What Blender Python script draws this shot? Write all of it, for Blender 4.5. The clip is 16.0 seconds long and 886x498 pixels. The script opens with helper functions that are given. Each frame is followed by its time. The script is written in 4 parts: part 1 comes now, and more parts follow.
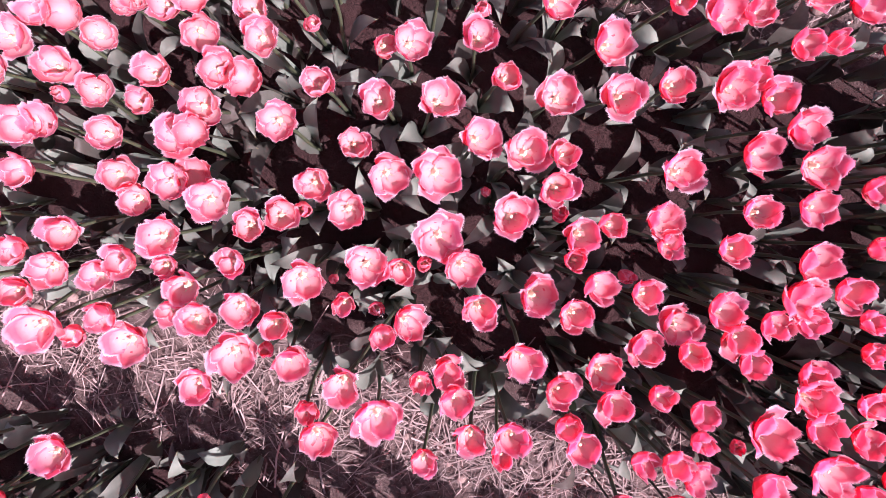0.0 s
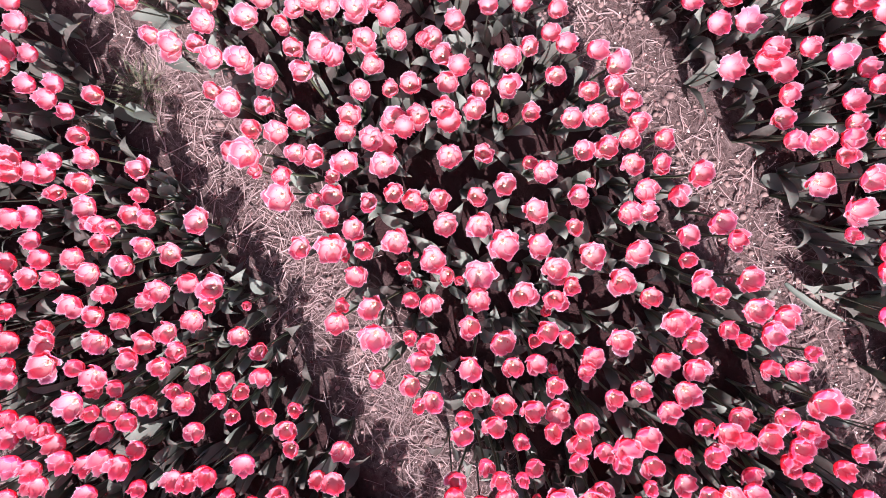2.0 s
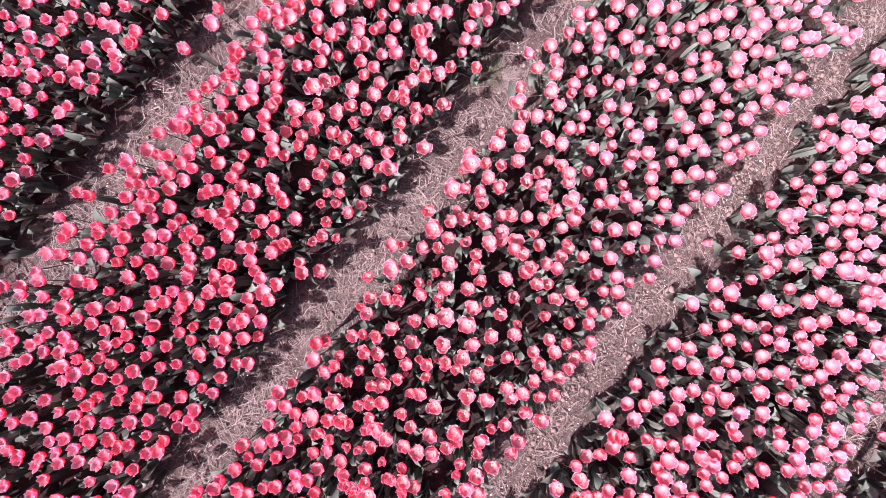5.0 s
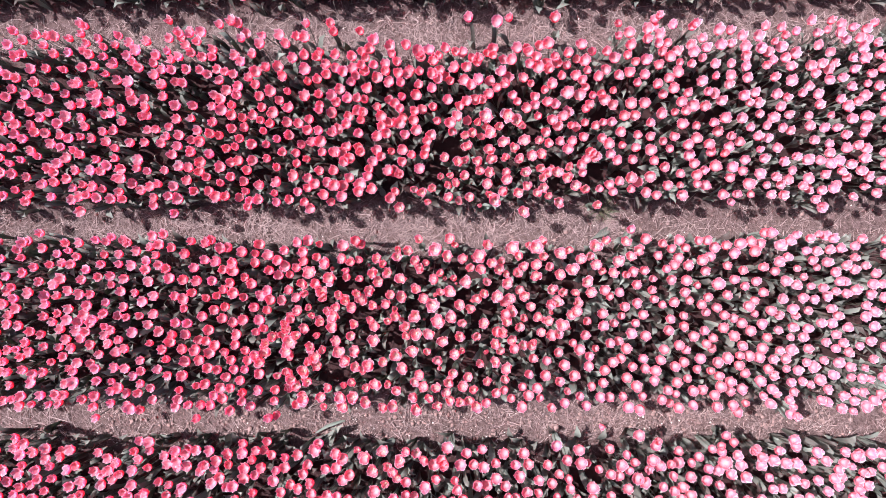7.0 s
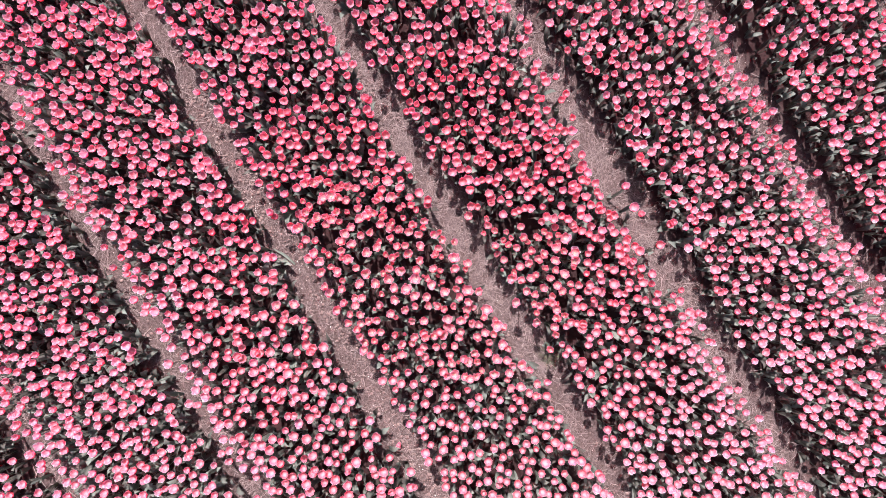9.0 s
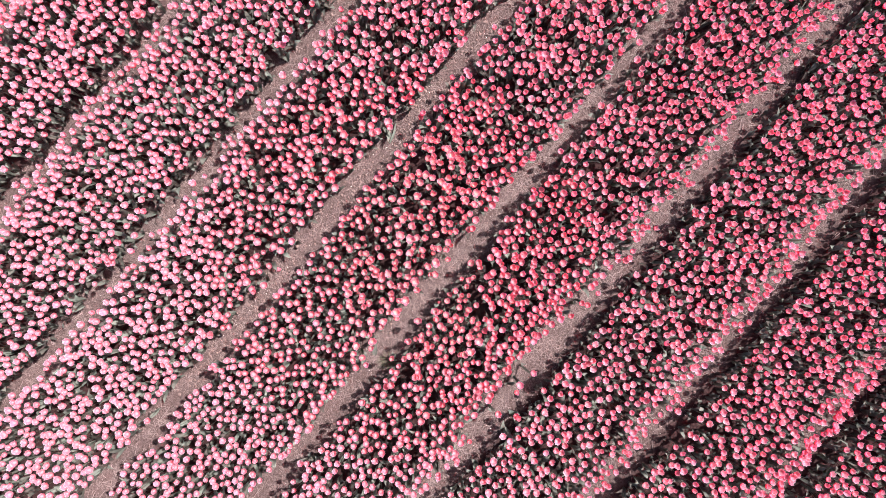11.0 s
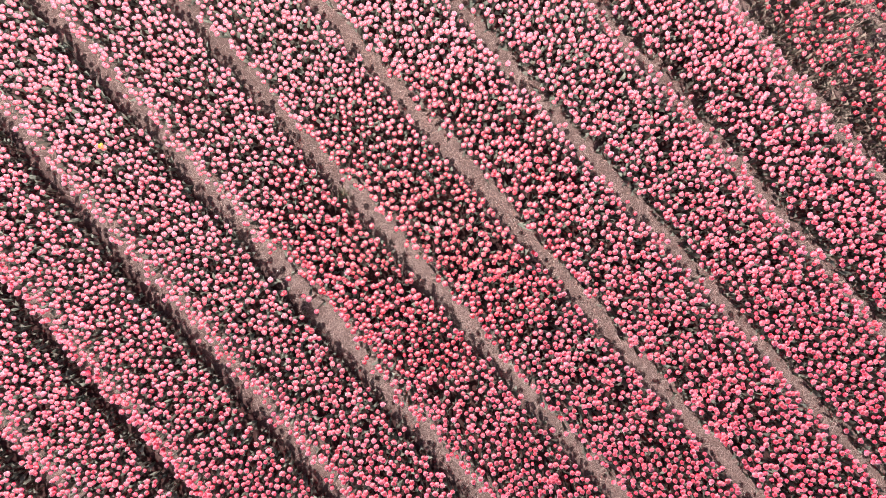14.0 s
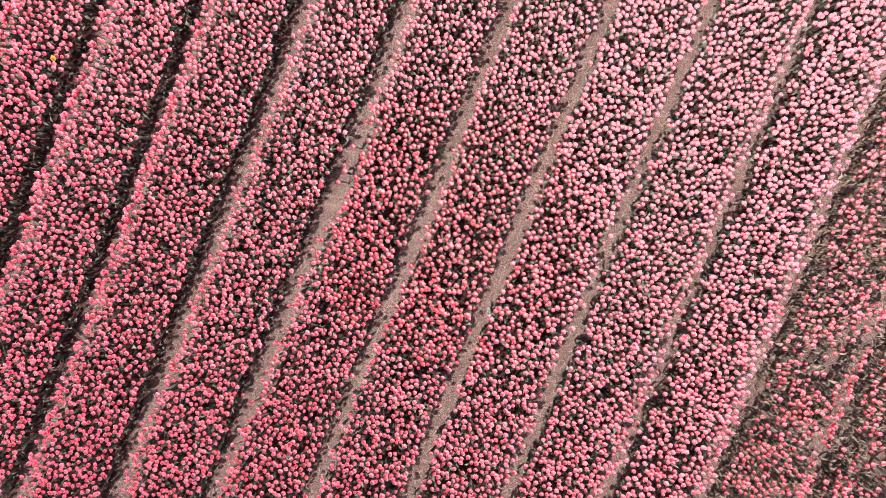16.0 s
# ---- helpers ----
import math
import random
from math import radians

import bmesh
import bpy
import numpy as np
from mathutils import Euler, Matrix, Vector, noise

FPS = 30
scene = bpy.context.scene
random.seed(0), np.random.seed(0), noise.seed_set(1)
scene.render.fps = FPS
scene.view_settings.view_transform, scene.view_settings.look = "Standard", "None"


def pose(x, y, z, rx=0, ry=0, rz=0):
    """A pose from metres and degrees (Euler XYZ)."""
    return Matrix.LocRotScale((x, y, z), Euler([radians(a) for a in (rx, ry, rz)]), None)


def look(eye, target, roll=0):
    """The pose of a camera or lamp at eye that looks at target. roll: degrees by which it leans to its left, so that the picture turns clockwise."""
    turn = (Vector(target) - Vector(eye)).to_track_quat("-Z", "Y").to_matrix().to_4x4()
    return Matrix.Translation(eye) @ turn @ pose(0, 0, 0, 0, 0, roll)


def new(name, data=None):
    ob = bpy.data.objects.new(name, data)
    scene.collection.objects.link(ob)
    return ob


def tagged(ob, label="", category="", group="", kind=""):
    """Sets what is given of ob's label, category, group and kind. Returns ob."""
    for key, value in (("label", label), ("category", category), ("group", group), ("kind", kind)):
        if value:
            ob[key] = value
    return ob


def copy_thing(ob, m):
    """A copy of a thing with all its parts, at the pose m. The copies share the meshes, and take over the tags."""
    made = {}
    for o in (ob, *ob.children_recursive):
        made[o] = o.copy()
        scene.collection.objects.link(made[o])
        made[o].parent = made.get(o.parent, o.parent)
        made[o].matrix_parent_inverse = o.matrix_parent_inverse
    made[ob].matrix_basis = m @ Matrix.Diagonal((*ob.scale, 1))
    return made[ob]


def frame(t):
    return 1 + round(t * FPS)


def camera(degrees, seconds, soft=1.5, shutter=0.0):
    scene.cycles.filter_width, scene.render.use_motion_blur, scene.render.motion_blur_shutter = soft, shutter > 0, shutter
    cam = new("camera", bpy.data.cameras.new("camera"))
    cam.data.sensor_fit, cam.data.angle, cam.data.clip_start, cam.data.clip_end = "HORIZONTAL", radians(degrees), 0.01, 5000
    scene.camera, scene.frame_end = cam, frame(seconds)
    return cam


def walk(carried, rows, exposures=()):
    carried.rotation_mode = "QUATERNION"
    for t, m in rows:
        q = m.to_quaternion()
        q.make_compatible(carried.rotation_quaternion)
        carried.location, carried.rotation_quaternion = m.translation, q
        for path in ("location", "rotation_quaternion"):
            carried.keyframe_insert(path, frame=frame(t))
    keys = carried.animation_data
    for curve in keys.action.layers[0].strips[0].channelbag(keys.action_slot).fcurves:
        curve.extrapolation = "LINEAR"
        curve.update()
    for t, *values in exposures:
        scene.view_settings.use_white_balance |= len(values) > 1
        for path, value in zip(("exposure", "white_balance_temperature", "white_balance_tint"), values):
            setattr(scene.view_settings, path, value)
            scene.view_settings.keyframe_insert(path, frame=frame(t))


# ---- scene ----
cam = camera(80.3, 16.0, soft=0.75)
PATH = [
    (0, -0.277, -0.524, 1.437, -2.44, 1.31, -163.93),
    (0.5, -0.232, -0.551, 1.618, -2.21, 1.16, -154.04),
    (1, -0.202, -0.563, 1.767, -1.83, 1.45, -144.58),
    (1.5, -0.179, -0.531, 1.904, -1.35, 1.48, -135.07),
    (2, -0.123, -0.492, 2.065, -0.81, 1.35, -123.93),
    (2.5, -0.044, -0.470, 2.249, -0.33, 1.25, -111.81),
    (3, 0.002, -0.451, 2.424, 0.13, 1.10, -99.76),
    (3.5, 0.025, -0.432, 2.601, 0.37, 0.92, -88.07),
    (4, 0.028, -0.402, 2.814, 0.66, 0.64, -76.04),
    (4.2, 0.030, -0.382, 2.899, 0.69, 0.53, -71.30),
    (6.3, -0.002, -0.113, 3.823, -0.73, 0.87, -18.75),
    (6.5, -0.028, -0.088, 3.909, -0.85, 0.92, -13.54),
    (7, -0.115, -0.043, 4.127, -0.88, 0.95, -0.33),
    (7.5, -0.213, -0.033, 4.343, -0.71, 0.95, 13.71),
    (8, -0.286, -0.042, 4.574, -0.62, 0.92, 28.58),
    (8.5, -0.330, -0.073, 4.826, -0.52, 0.63, 43.17),
    (9, -0.361, -0.107, 5.096, -0.35, 0.38, 58.79),
    (9.2, -0.374, -0.120, 5.209, -0.26, 0.32, 65.57),
    (11.3, -0.429, -0.103, 6.498, 0.14, 0.42, 140.65),
    (11.5, -0.425, -0.108, 6.608, 0.08, 0.48, 147.64),
    (12, -0.437, -0.143, 6.862, -0.01, 0.61, 164.18),
    (12.5, -0.490, -0.161, 7.113, 0.25, 0.64, 180.75),
    (13, -0.533, -0.180, 7.350, 0.54, 0.35, 197.31),
    (13.5, -0.546, -0.240, 7.582, 0.57, 0.02, 213.14),
    (14, -0.523, -0.332, 7.807, 0.28, -0.19, 228.43),
    (14.5, -0.493, -0.419, 8.047, -0.11, -0.22, 243.90),
    (15, -0.424, -0.447, 8.297, -0.55, -0.11, 259.56),
    (15.5, -0.294, -0.431, 8.537, -1.04, 0.03, 275.27),
    (16, -0.110, -0.381, 8.776, -1.60, 0.47, 292.00),
]
walk(cam, [(t, pose(x, y, z, rx, ry, rz)) for t, x, y, z, rx, ry, rz in PATH],
     [(0, 1.55, 6050, 36), (1.5, 1.58, 6000, 28), (4, 1.58, 5850, 23), (7, 1.57, 5880, 21), (9, 1.50, 5980, 19), (12.5, 1.50, 6350, 15), (16, 1.49, 6800, 15)])

# ---- light: a clear spring day, the sun to the west-north-west of the rows ----
SUN_AZIMUTH, SUN_HEIGHT = radians(161), radians(49.5)
sun = new("sun", bpy.data.lights.new("sun", "SUN"))
sun.data.energy, sun.data.angle, sun.data.color = 4.4, radians(0.5), (1.0, 0.94, 0.88)
toward_sun = Vector((math.cos(SUN_AZIMUTH) * math.cos(SUN_HEIGHT), math.sin(SUN_AZIMUTH) * math.cos(SUN_HEIGHT), math.sin(SUN_HEIGHT)))
sun.matrix_world = look(tuple(toward_sun * 30), (0, 0, 0))
world = bpy.data.worlds.new("sky")
scene.world = world
world.use_nodes = True
sky = world.node_tree.nodes.new("ShaderNodeTexSky")
sky.sky_type, sky.sun_disc = "NISHITA", False
sky.dust_density, sky.ozone_density = 4.0, 0.2
sky.sun_elevation, sky.sun_rotation = SUN_HEIGHT, radians(90) - SUN_AZIMUTH
background = world.node_tree.nodes["Background"]
world.node_tree.links.new(sky.outputs[0], background.inputs[0])
background.inputs[1].default_value = 0.075


# ---- materials ----
class Nodes:
    """A small hand for node trees."""

    def __init__(self, name):
        self.mat = bpy.data.materials.new(name)
        self.mat.use_nodes = True
        self.tree = self.mat.node_tree
        self.tree.nodes.clear()
        self.out = self.tree.nodes.new("ShaderNodeOutputMaterial")

    def add(self, kind, **inputs):
        node = self.tree.nodes.new("ShaderNode" + kind)
        for key, value in inputs.items():
            self.put(node.inputs[key.replace("_", " ")], value)
        return node

    def put(self, socket, value):
        if isinstance(value, bpy.types.NodeSocket):
            self.tree.links.new(value, socket)
        else:
            socket.default_value = value

    def noise(self, scale, detail=4.0, rough=0.55, vector=None):
        node = self.add("TexNoise", Scale=scale, Detail=detail, Roughness=rough)
        if vector is not None:
            self.put(node.inputs["Vector"], vector)
        return node.outputs[0]

    def ramp(self, value, *stops):
        node = self.add("ValToRGB")
        self.put(node.inputs[0], value)
        band = node.color_ramp.elements
        while len(band) < len(stops):
            band.new(0.5)
        for el, (at, colour) in zip(band, stops):
            el.position = at
            el.color = (*colour, 1) if len(colour) == 3 else colour
        return node.outputs[0]

    def mix(self, fac, a, b, how="MIX"):
        node = self.tree.nodes.new("ShaderNodeMix")
        node.data_type, node.blend_type = "RGBA", how
        for socket, value in ((node.inputs[0], fac), (node.inputs[6], a), (node.inputs[7], b)):
            self.put(socket, (*value, 1) if isinstance(value, tuple) and len(value) == 3 else value)
        return node.outputs[2]

    def maths(self, how, a, b=0.0):
        node = self.tree.nodes.new("ShaderNodeMath")
        node.operation = how
        self.put(node.inputs[0], a), self.put(node.inputs[1], b)
        return node.outputs[0]

    def bump(self, height, strength, distance):
        return self.add("Bump", Height=height, Strength=strength, Distance=distance).outputs[0]

    def place(self):
        return self.add("TexCoord").outputs["Object"]

    def world_place(self):
        return self.add("NewGeometry").outputs["Position"]

    def random(self, single):
        return self.add("ObjectInfo").outputs["Random"] if single else self.add("NewGeometry").outputs["Random Per Island"]

    def along(self):
        node = self.add("Attribute")
        node.attribute_name = "along"
        return node.outputs["Fac"]

    def done(self, shader):
        self.tree.links.new(shader, self.out.inputs[0])
        return self.mat


def petal_material(name, single, hue, rim=0.06, edge=0.85, silk=0.08):
    """Silky petals: pale at the claw, pink in the blade, paler on the fringe; light shines through."""
    n = Nodes(name)
    r = n.random(single)
    deep, pink, cool, pale, claw = hue
    body = n.ramp(r, (0.0, deep), (0.35, pink), (0.7, pink), (1.0, cool))
    veins = n.noise(90.0, 3.0, 0.6, n.place())
    body = n.mix(n.maths("MULTIPLY", veins, 0.14), body, pale)
    u = n.maths("ADD", n.along(), n.maths("MULTIPLY", n.maths("SUBTRACT", n.noise(60.0, 2.0, 0.5, n.place()), 0.5), 0.12))
    mask = n.ramp(u, (0.0, (1, 1, 1)), (0.20, (0.95, 0.95, 0.95)), (0.40, (0.62, 0.62, 0.62)), (0.64, (0.08, 0.08, 0.08)), (0.79, (rim, rim, rim)), (0.92, (edge, edge, edge)), (1.0, (1, 1, 1)))
    tone = n.ramp(u, (0.0, claw), (0.5, claw), (0.7, pale), (0.94, pale), (1.0, tuple(0.5 + 0.5 * c for c in pale)))
    colour = n.mix(mask, body, tone)
    skin = n.add("BsdfPrincipled", Base_Color=n.mix(silk, colour, (0.95, 0.84, 0.91)), Roughness=0.42, Specular_IOR_Level=0.35, Sheen_Weight=0.15)
    n.put(skin.inputs["Normal"], n.bump(veins, 0.25, 0.002))
    glow = n.add("BsdfTranslucent", Color=n.mix(1.0, colour, n.mix(0.3, body, colour), "MULTIPLY"))
    both = n.add("MixShader", Fac=0.68)
    n.put(both.inputs[1], skin.outputs[0]), n.put(both.inputs[2], glow.outputs[0])
    return n.done(both.outputs[0])


PINK = ((0.86, 0.060, 0.135), (0.88, 0.118, 0.235), (0.87, 0.195, 0.37), (0.96, 0.76, 0.85), (0.95, 0.76, 0.75))
YELLOW = ((0.85, 0.62, 0.05), (0.88, 0.68, 0.06), (0.85, 0.66, 0.09), (0.92, 0.80, 0.30), (0.90, 0.75, 0.20))
PETAL = petal_material("tulip_petal", True, PINK, 0.08)
PETAL_FAR = petal_material("tulip_petal_bed", False, ((0.86, 0.085, 0.165), (0.88, 0.150, 0.270), (0.88, 0.24, 0.42), (0.95, 0.62, 0.74), (0.93, 0.50, 0.54)), 0.14, 0.55, 0.24)
PETAL_MID = petal_material("tulip_petal_fringed", False, ((0.86, 0.072, 0.150), (0.88, 0.130, 0.250), (0.88, 0.21, 0.40), (0.96, 0.70, 0.80), (0.93, 0.58, 0.60)), 0.12, 0.66, 0.10)
PETAL_LATE = petal_material("tulip_petal_late", False, ((0.84, 0.07, 0.13), (0.87, 0.13, 0.22), (0.88, 0.23, 0.38), (0.94, 0.55, 0.65), (0.93, 0.6, 0.6)), 0.10, 0.5)
PETAL_YELLOW = petal_material("yellow_petal", True, YELLOW)


def leaf_material(name, single, low, high):
    """Waxy grey-green leaf with long veins."""
    n = Nodes(name)
    veins = n.noise(70.0, 3.0, 0.6, n.place())
    bloom = n.noise(14.0, 4.0, 0.6, n.place())
    colour = n.mix(n.random(single), low, high)
    colour = n.mix(n.ramp(bloom, (0.45, (0, 0, 0)), (0.72, (0.3, 0.3, 0.3))), colour, (0.17, 0.18, 0.15))
    dry = n.ramp(n.along(), (0.0, (0, 0, 0)), (0.93, (0, 0, 0)), (1.0, (0.6, 0.6, 0.6)))
    colour = n.mix(dry, colour, (0.20, 0.16, 0.07))
    skin = n.add("BsdfPrincipled", Base_Color=colour, Roughness=n.ramp(bloom, (0.3, (0.45,) * 3), (0.75, (0.62,) * 3)), Specular_IOR_Level=0.12)
    n.put(skin.inputs["Normal"], n.bump(veins, 0.2, 0.002))
    glow = n.add("BsdfTranslucent", Color=n.mix(0.3, colour, (0.12, 0.2, 0.03)))
    both = n.add("MixShader", Fac=0.06)
    n.put(both.inputs[1], skin.outputs[0]), n.put(both.inputs[2], glow.outputs[0])
    return n.done(both.outputs[0])


# maroon low tones of LEAF and LEAF_FAR imitate shade tinted by the petals
LEAF = leaf_material("tulip_leaf", True, (0.044, 0.034, 0.030), (0.150, 0.176, 0.144))
LEAF_WORN = leaf_material("worn_leaf", False, (0.060, 0.050, 0.040), (0.19, 0.145, 0.122))
LEAF_FAR = leaf_material("tulip_leaf_bed", False, (0.042, 0.029, 0.026), (0.150, 0.170, 0.142))


def plain(name, colour, other, scale, roughness, single=False, bump=0.3, distance=0.003):
    n = Nodes(name)
    grain = n.noise(scale, 5.0, 0.6, n.place())
    tone = n.mix(n.random(single), colour, other)
    tone = n.mix(n.maths("MULTIPLY", grain, 0.45), tone, tuple(c * 0.55 for c in colour))
    skin = n.add("BsdfPrincipled", Base_Color=tone, Roughness=roughness)
    n.put(skin.inputs["Normal"], n.bump(grain, bump, distance))
    return n.done(skin.outputs[0])


STEM = plain("tulip_stem", (0.06, 0.075, 0.04), (0.08, 0.09, 0.05), 40.0, 0.5, True)
STALK = plain("tulip_stalk_bed", (0.045, 0.046, 0.032), (0.06, 0.060, 0.042), 40.0, 0.6)
STAMEN = plain("stamen", (0.78, 0.68, 0.50), (0.62, 0.52, 0.36), 300.0, 0.7, True)
STRAW = plain("straw", (0.34, 0.25, 0.23), (0.090, 0.057, 0.052), 60.0, 0.75)
CLOD = plain("soil_clod", (0.24, 0.16, 0.14), (0.16, 0.10, 0.09), 45.0, 0.95, False, 0.8, 0.006)
PEBBLE = plain("pebble", (0.66, 0.60, 0.55), (0.45, 0.38, 0.33), 80.0, 0.7)
GRASS = plain("grass_blade", (0.05, 0.075, 0.03), (0.15, 0.12, 0.07), 30.0, 0.6)


def soil_material():
    """Moist tilth darkened further to imitate the plants' shade, dry trodden earth with chaff on the walkways."""
    n = Nodes("soil")
    at = n.world_place()
    large, fine = n.noise(1.7, 4.0, 0.6, at), n.noise(38.0, 6.0, 0.7, at)
    grit = n.noise(170.0, 3.0, 0.7, at)
    split = n.add("SeparateXYZ", Vector=at)
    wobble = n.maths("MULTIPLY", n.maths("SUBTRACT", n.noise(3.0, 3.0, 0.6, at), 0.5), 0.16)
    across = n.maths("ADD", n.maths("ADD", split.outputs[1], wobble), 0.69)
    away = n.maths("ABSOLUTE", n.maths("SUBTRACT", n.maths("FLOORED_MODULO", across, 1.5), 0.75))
    # ends early, so the walkway's shadowed edges take the dark bed tone too
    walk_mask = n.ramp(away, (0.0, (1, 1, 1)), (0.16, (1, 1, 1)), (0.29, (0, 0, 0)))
    dry = n.mix(large, (0.115, 0.077, 0.071), (0.185, 0.131, 0.121))
    dry = n.mix(n.ramp(fine, (0.35, (1, 1, 1)), (0.6, (0, 0, 0))), dry, (0.062, 0.038, 0.034))
    dry = n.mix(n.ramp(grit, (0.60, (0, 0, 0)), (0.72, (1, 1, 1))), dry, (0.30, 0.23, 0.20))
    # near-black red-brown: the shade between the plants is put into this colour
    moist_shade = n.mix(fine, (0.033, 0.0150, 0.0145), (0.050, 0.023, 0.022))
    worn = n.ramp(n.maths("ADD", n.maths("MULTIPLY", split.outputs[1], -0.1), n.maths("MULTIPLY", wobble, 0.4)), (0.595, (0, 0, 0)), (0.625, (0.95, 0.95, 0.95)))
    colour = n.mix(n.maths("MAXIMUM", walk_mask, worn), moist_shade, dry)
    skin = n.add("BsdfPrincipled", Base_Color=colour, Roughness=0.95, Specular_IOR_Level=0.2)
    n.put(skin.inputs["Normal"], n.bump(n.maths("ADD", n.maths("ADD", fine, n.noise(13.0, 4.0, 0.6, at)), n.maths("MULTIPLY", grit, 0.35)), 0.9, 0.035))
    return n.done(skin.outputs[0])


SOIL = soil_material()


# ---- mesh helpers ----
def mesh_from(name, verts, faces, mats, along=None, which=None):
    me = bpy.data.meshes.new(name)
    me.from_pydata([tuple(v) for v in verts], [], [tuple(f) for f in faces])
    for m in mats:
        me.materials.append(m)
    if which is not None:
        me.polygons.foreach_set("material_index", which)
    if along is not None:
        me.attributes.new("along", "FLOAT", "POINT").data.foreach_set("value", np.asarray(along, np.float32))
    me.polygons.foreach_set("use_smooth", [True] * len(me.polygons))
    me.update()
    return me


def mesh_of_quads(name, verts, quads, mats, along=None, which=None):
    """A large mesh at once from arrays of four-cornered and three-cornered faces (a fourth corner below zero: a triangle)."""
    me = bpy.data.meshes.new(name)
    quads = np.asarray(quads, np.int64)
    tri = quads[:, 3] < 0
    sizes = np.where(tri, 3, 4)
    starts = np.r_[0, np.cumsum(sizes)[:-1]]
    loops = quads.ravel()
    loops = loops[loops >= 0]
    me.vertices.add(len(verts)), me.loops.add(len(loops)), me.polygons.add(len(quads))
    me.vertices.foreach_set("co", np.asarray(verts, np.float32).ravel())
    me.loops.foreach_set("vertex_index", loops.astype(np.int32))
    me.polygons.foreach_set("loop_start", starts.astype(np.int32))
    me.polygons.foreach_set("use_smooth", np.ones(len(quads), bool))
    for m in mats:
        me.materials.append(m)
    if which is not None:
        me.polygons.foreach_set("material_index", np.asarray(which, np.int32))
    if along is not None:
        me.attributes.new("along", "FLOAT", "POINT").data.foreach_set("value", np.asarray(along, np.float32))
    me.update(calc_edges=True)
    me.validate()
    return me


def smooth_noise(x, y, scale, seed=0.0):
    """A cheap wavy value from -1 to 1, for arrays."""
    x, y = x / scale + seed * 3.1, y / scale - seed * 1.7
    return (np.sin(1.9 * x + 1.3 * np.sin(1.1 * y + seed)) + np.sin(2.3 * y + 1.7 * np.sin(1.3 * x)) + np.sin(1.3 * (x + y) + seed)) / 3


PITCH = 1.5


def walkway_offset(y):
    """Signed distance to the middle of the nearest walkway."""
    return (y - 0.06 + PITCH / 2) % PITCH - PITCH / 2


# ---- ground: one sheet, beds a little above the walkways, flat to the horizon ----
def ground_height(x, y):
    d = walkway_offset(y + 0.03 * smooth_noise(x, y, 0.5))
    bed = 1 - np.exp(-((d / 0.19) ** 2))
    near = np.clip((13 - np.maximum(np.abs(x), np.abs(y))) / 2, 0, 1)
    return near * (0.035 * bed + 0.006 * smooth_noise(x, y, 0.11, 2) + 0.004 * smooth_noise(x, y, 0.045, 5))


def build_ground():
    fine = np.arange(-10, 10.01, 0.08)
    far = np.array([11, 12.5, 15, 20, 30, 60, 150, 400, 1000, 2500])
    line = np.r_[-far[::-1], fine, far]
    x, y = np.meshgrid(line, line)
    verts = np.stack([x, y, ground_height(x, y)], -1).reshape(-1, 3)
    n = len(line)
    i = (np.arange(n - 1)[:, None] * n + np.arange(n - 1)).ravel()
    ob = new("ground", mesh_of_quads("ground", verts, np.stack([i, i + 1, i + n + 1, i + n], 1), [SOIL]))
    return tagged(ob, "dry brown bulb-field soil with straw-littered walkways between beds", "ground", kind="structure")


build_ground()


# ---- shapes of the tulip ----
STAND = 0.375  # height of a flower's widest part over its foot


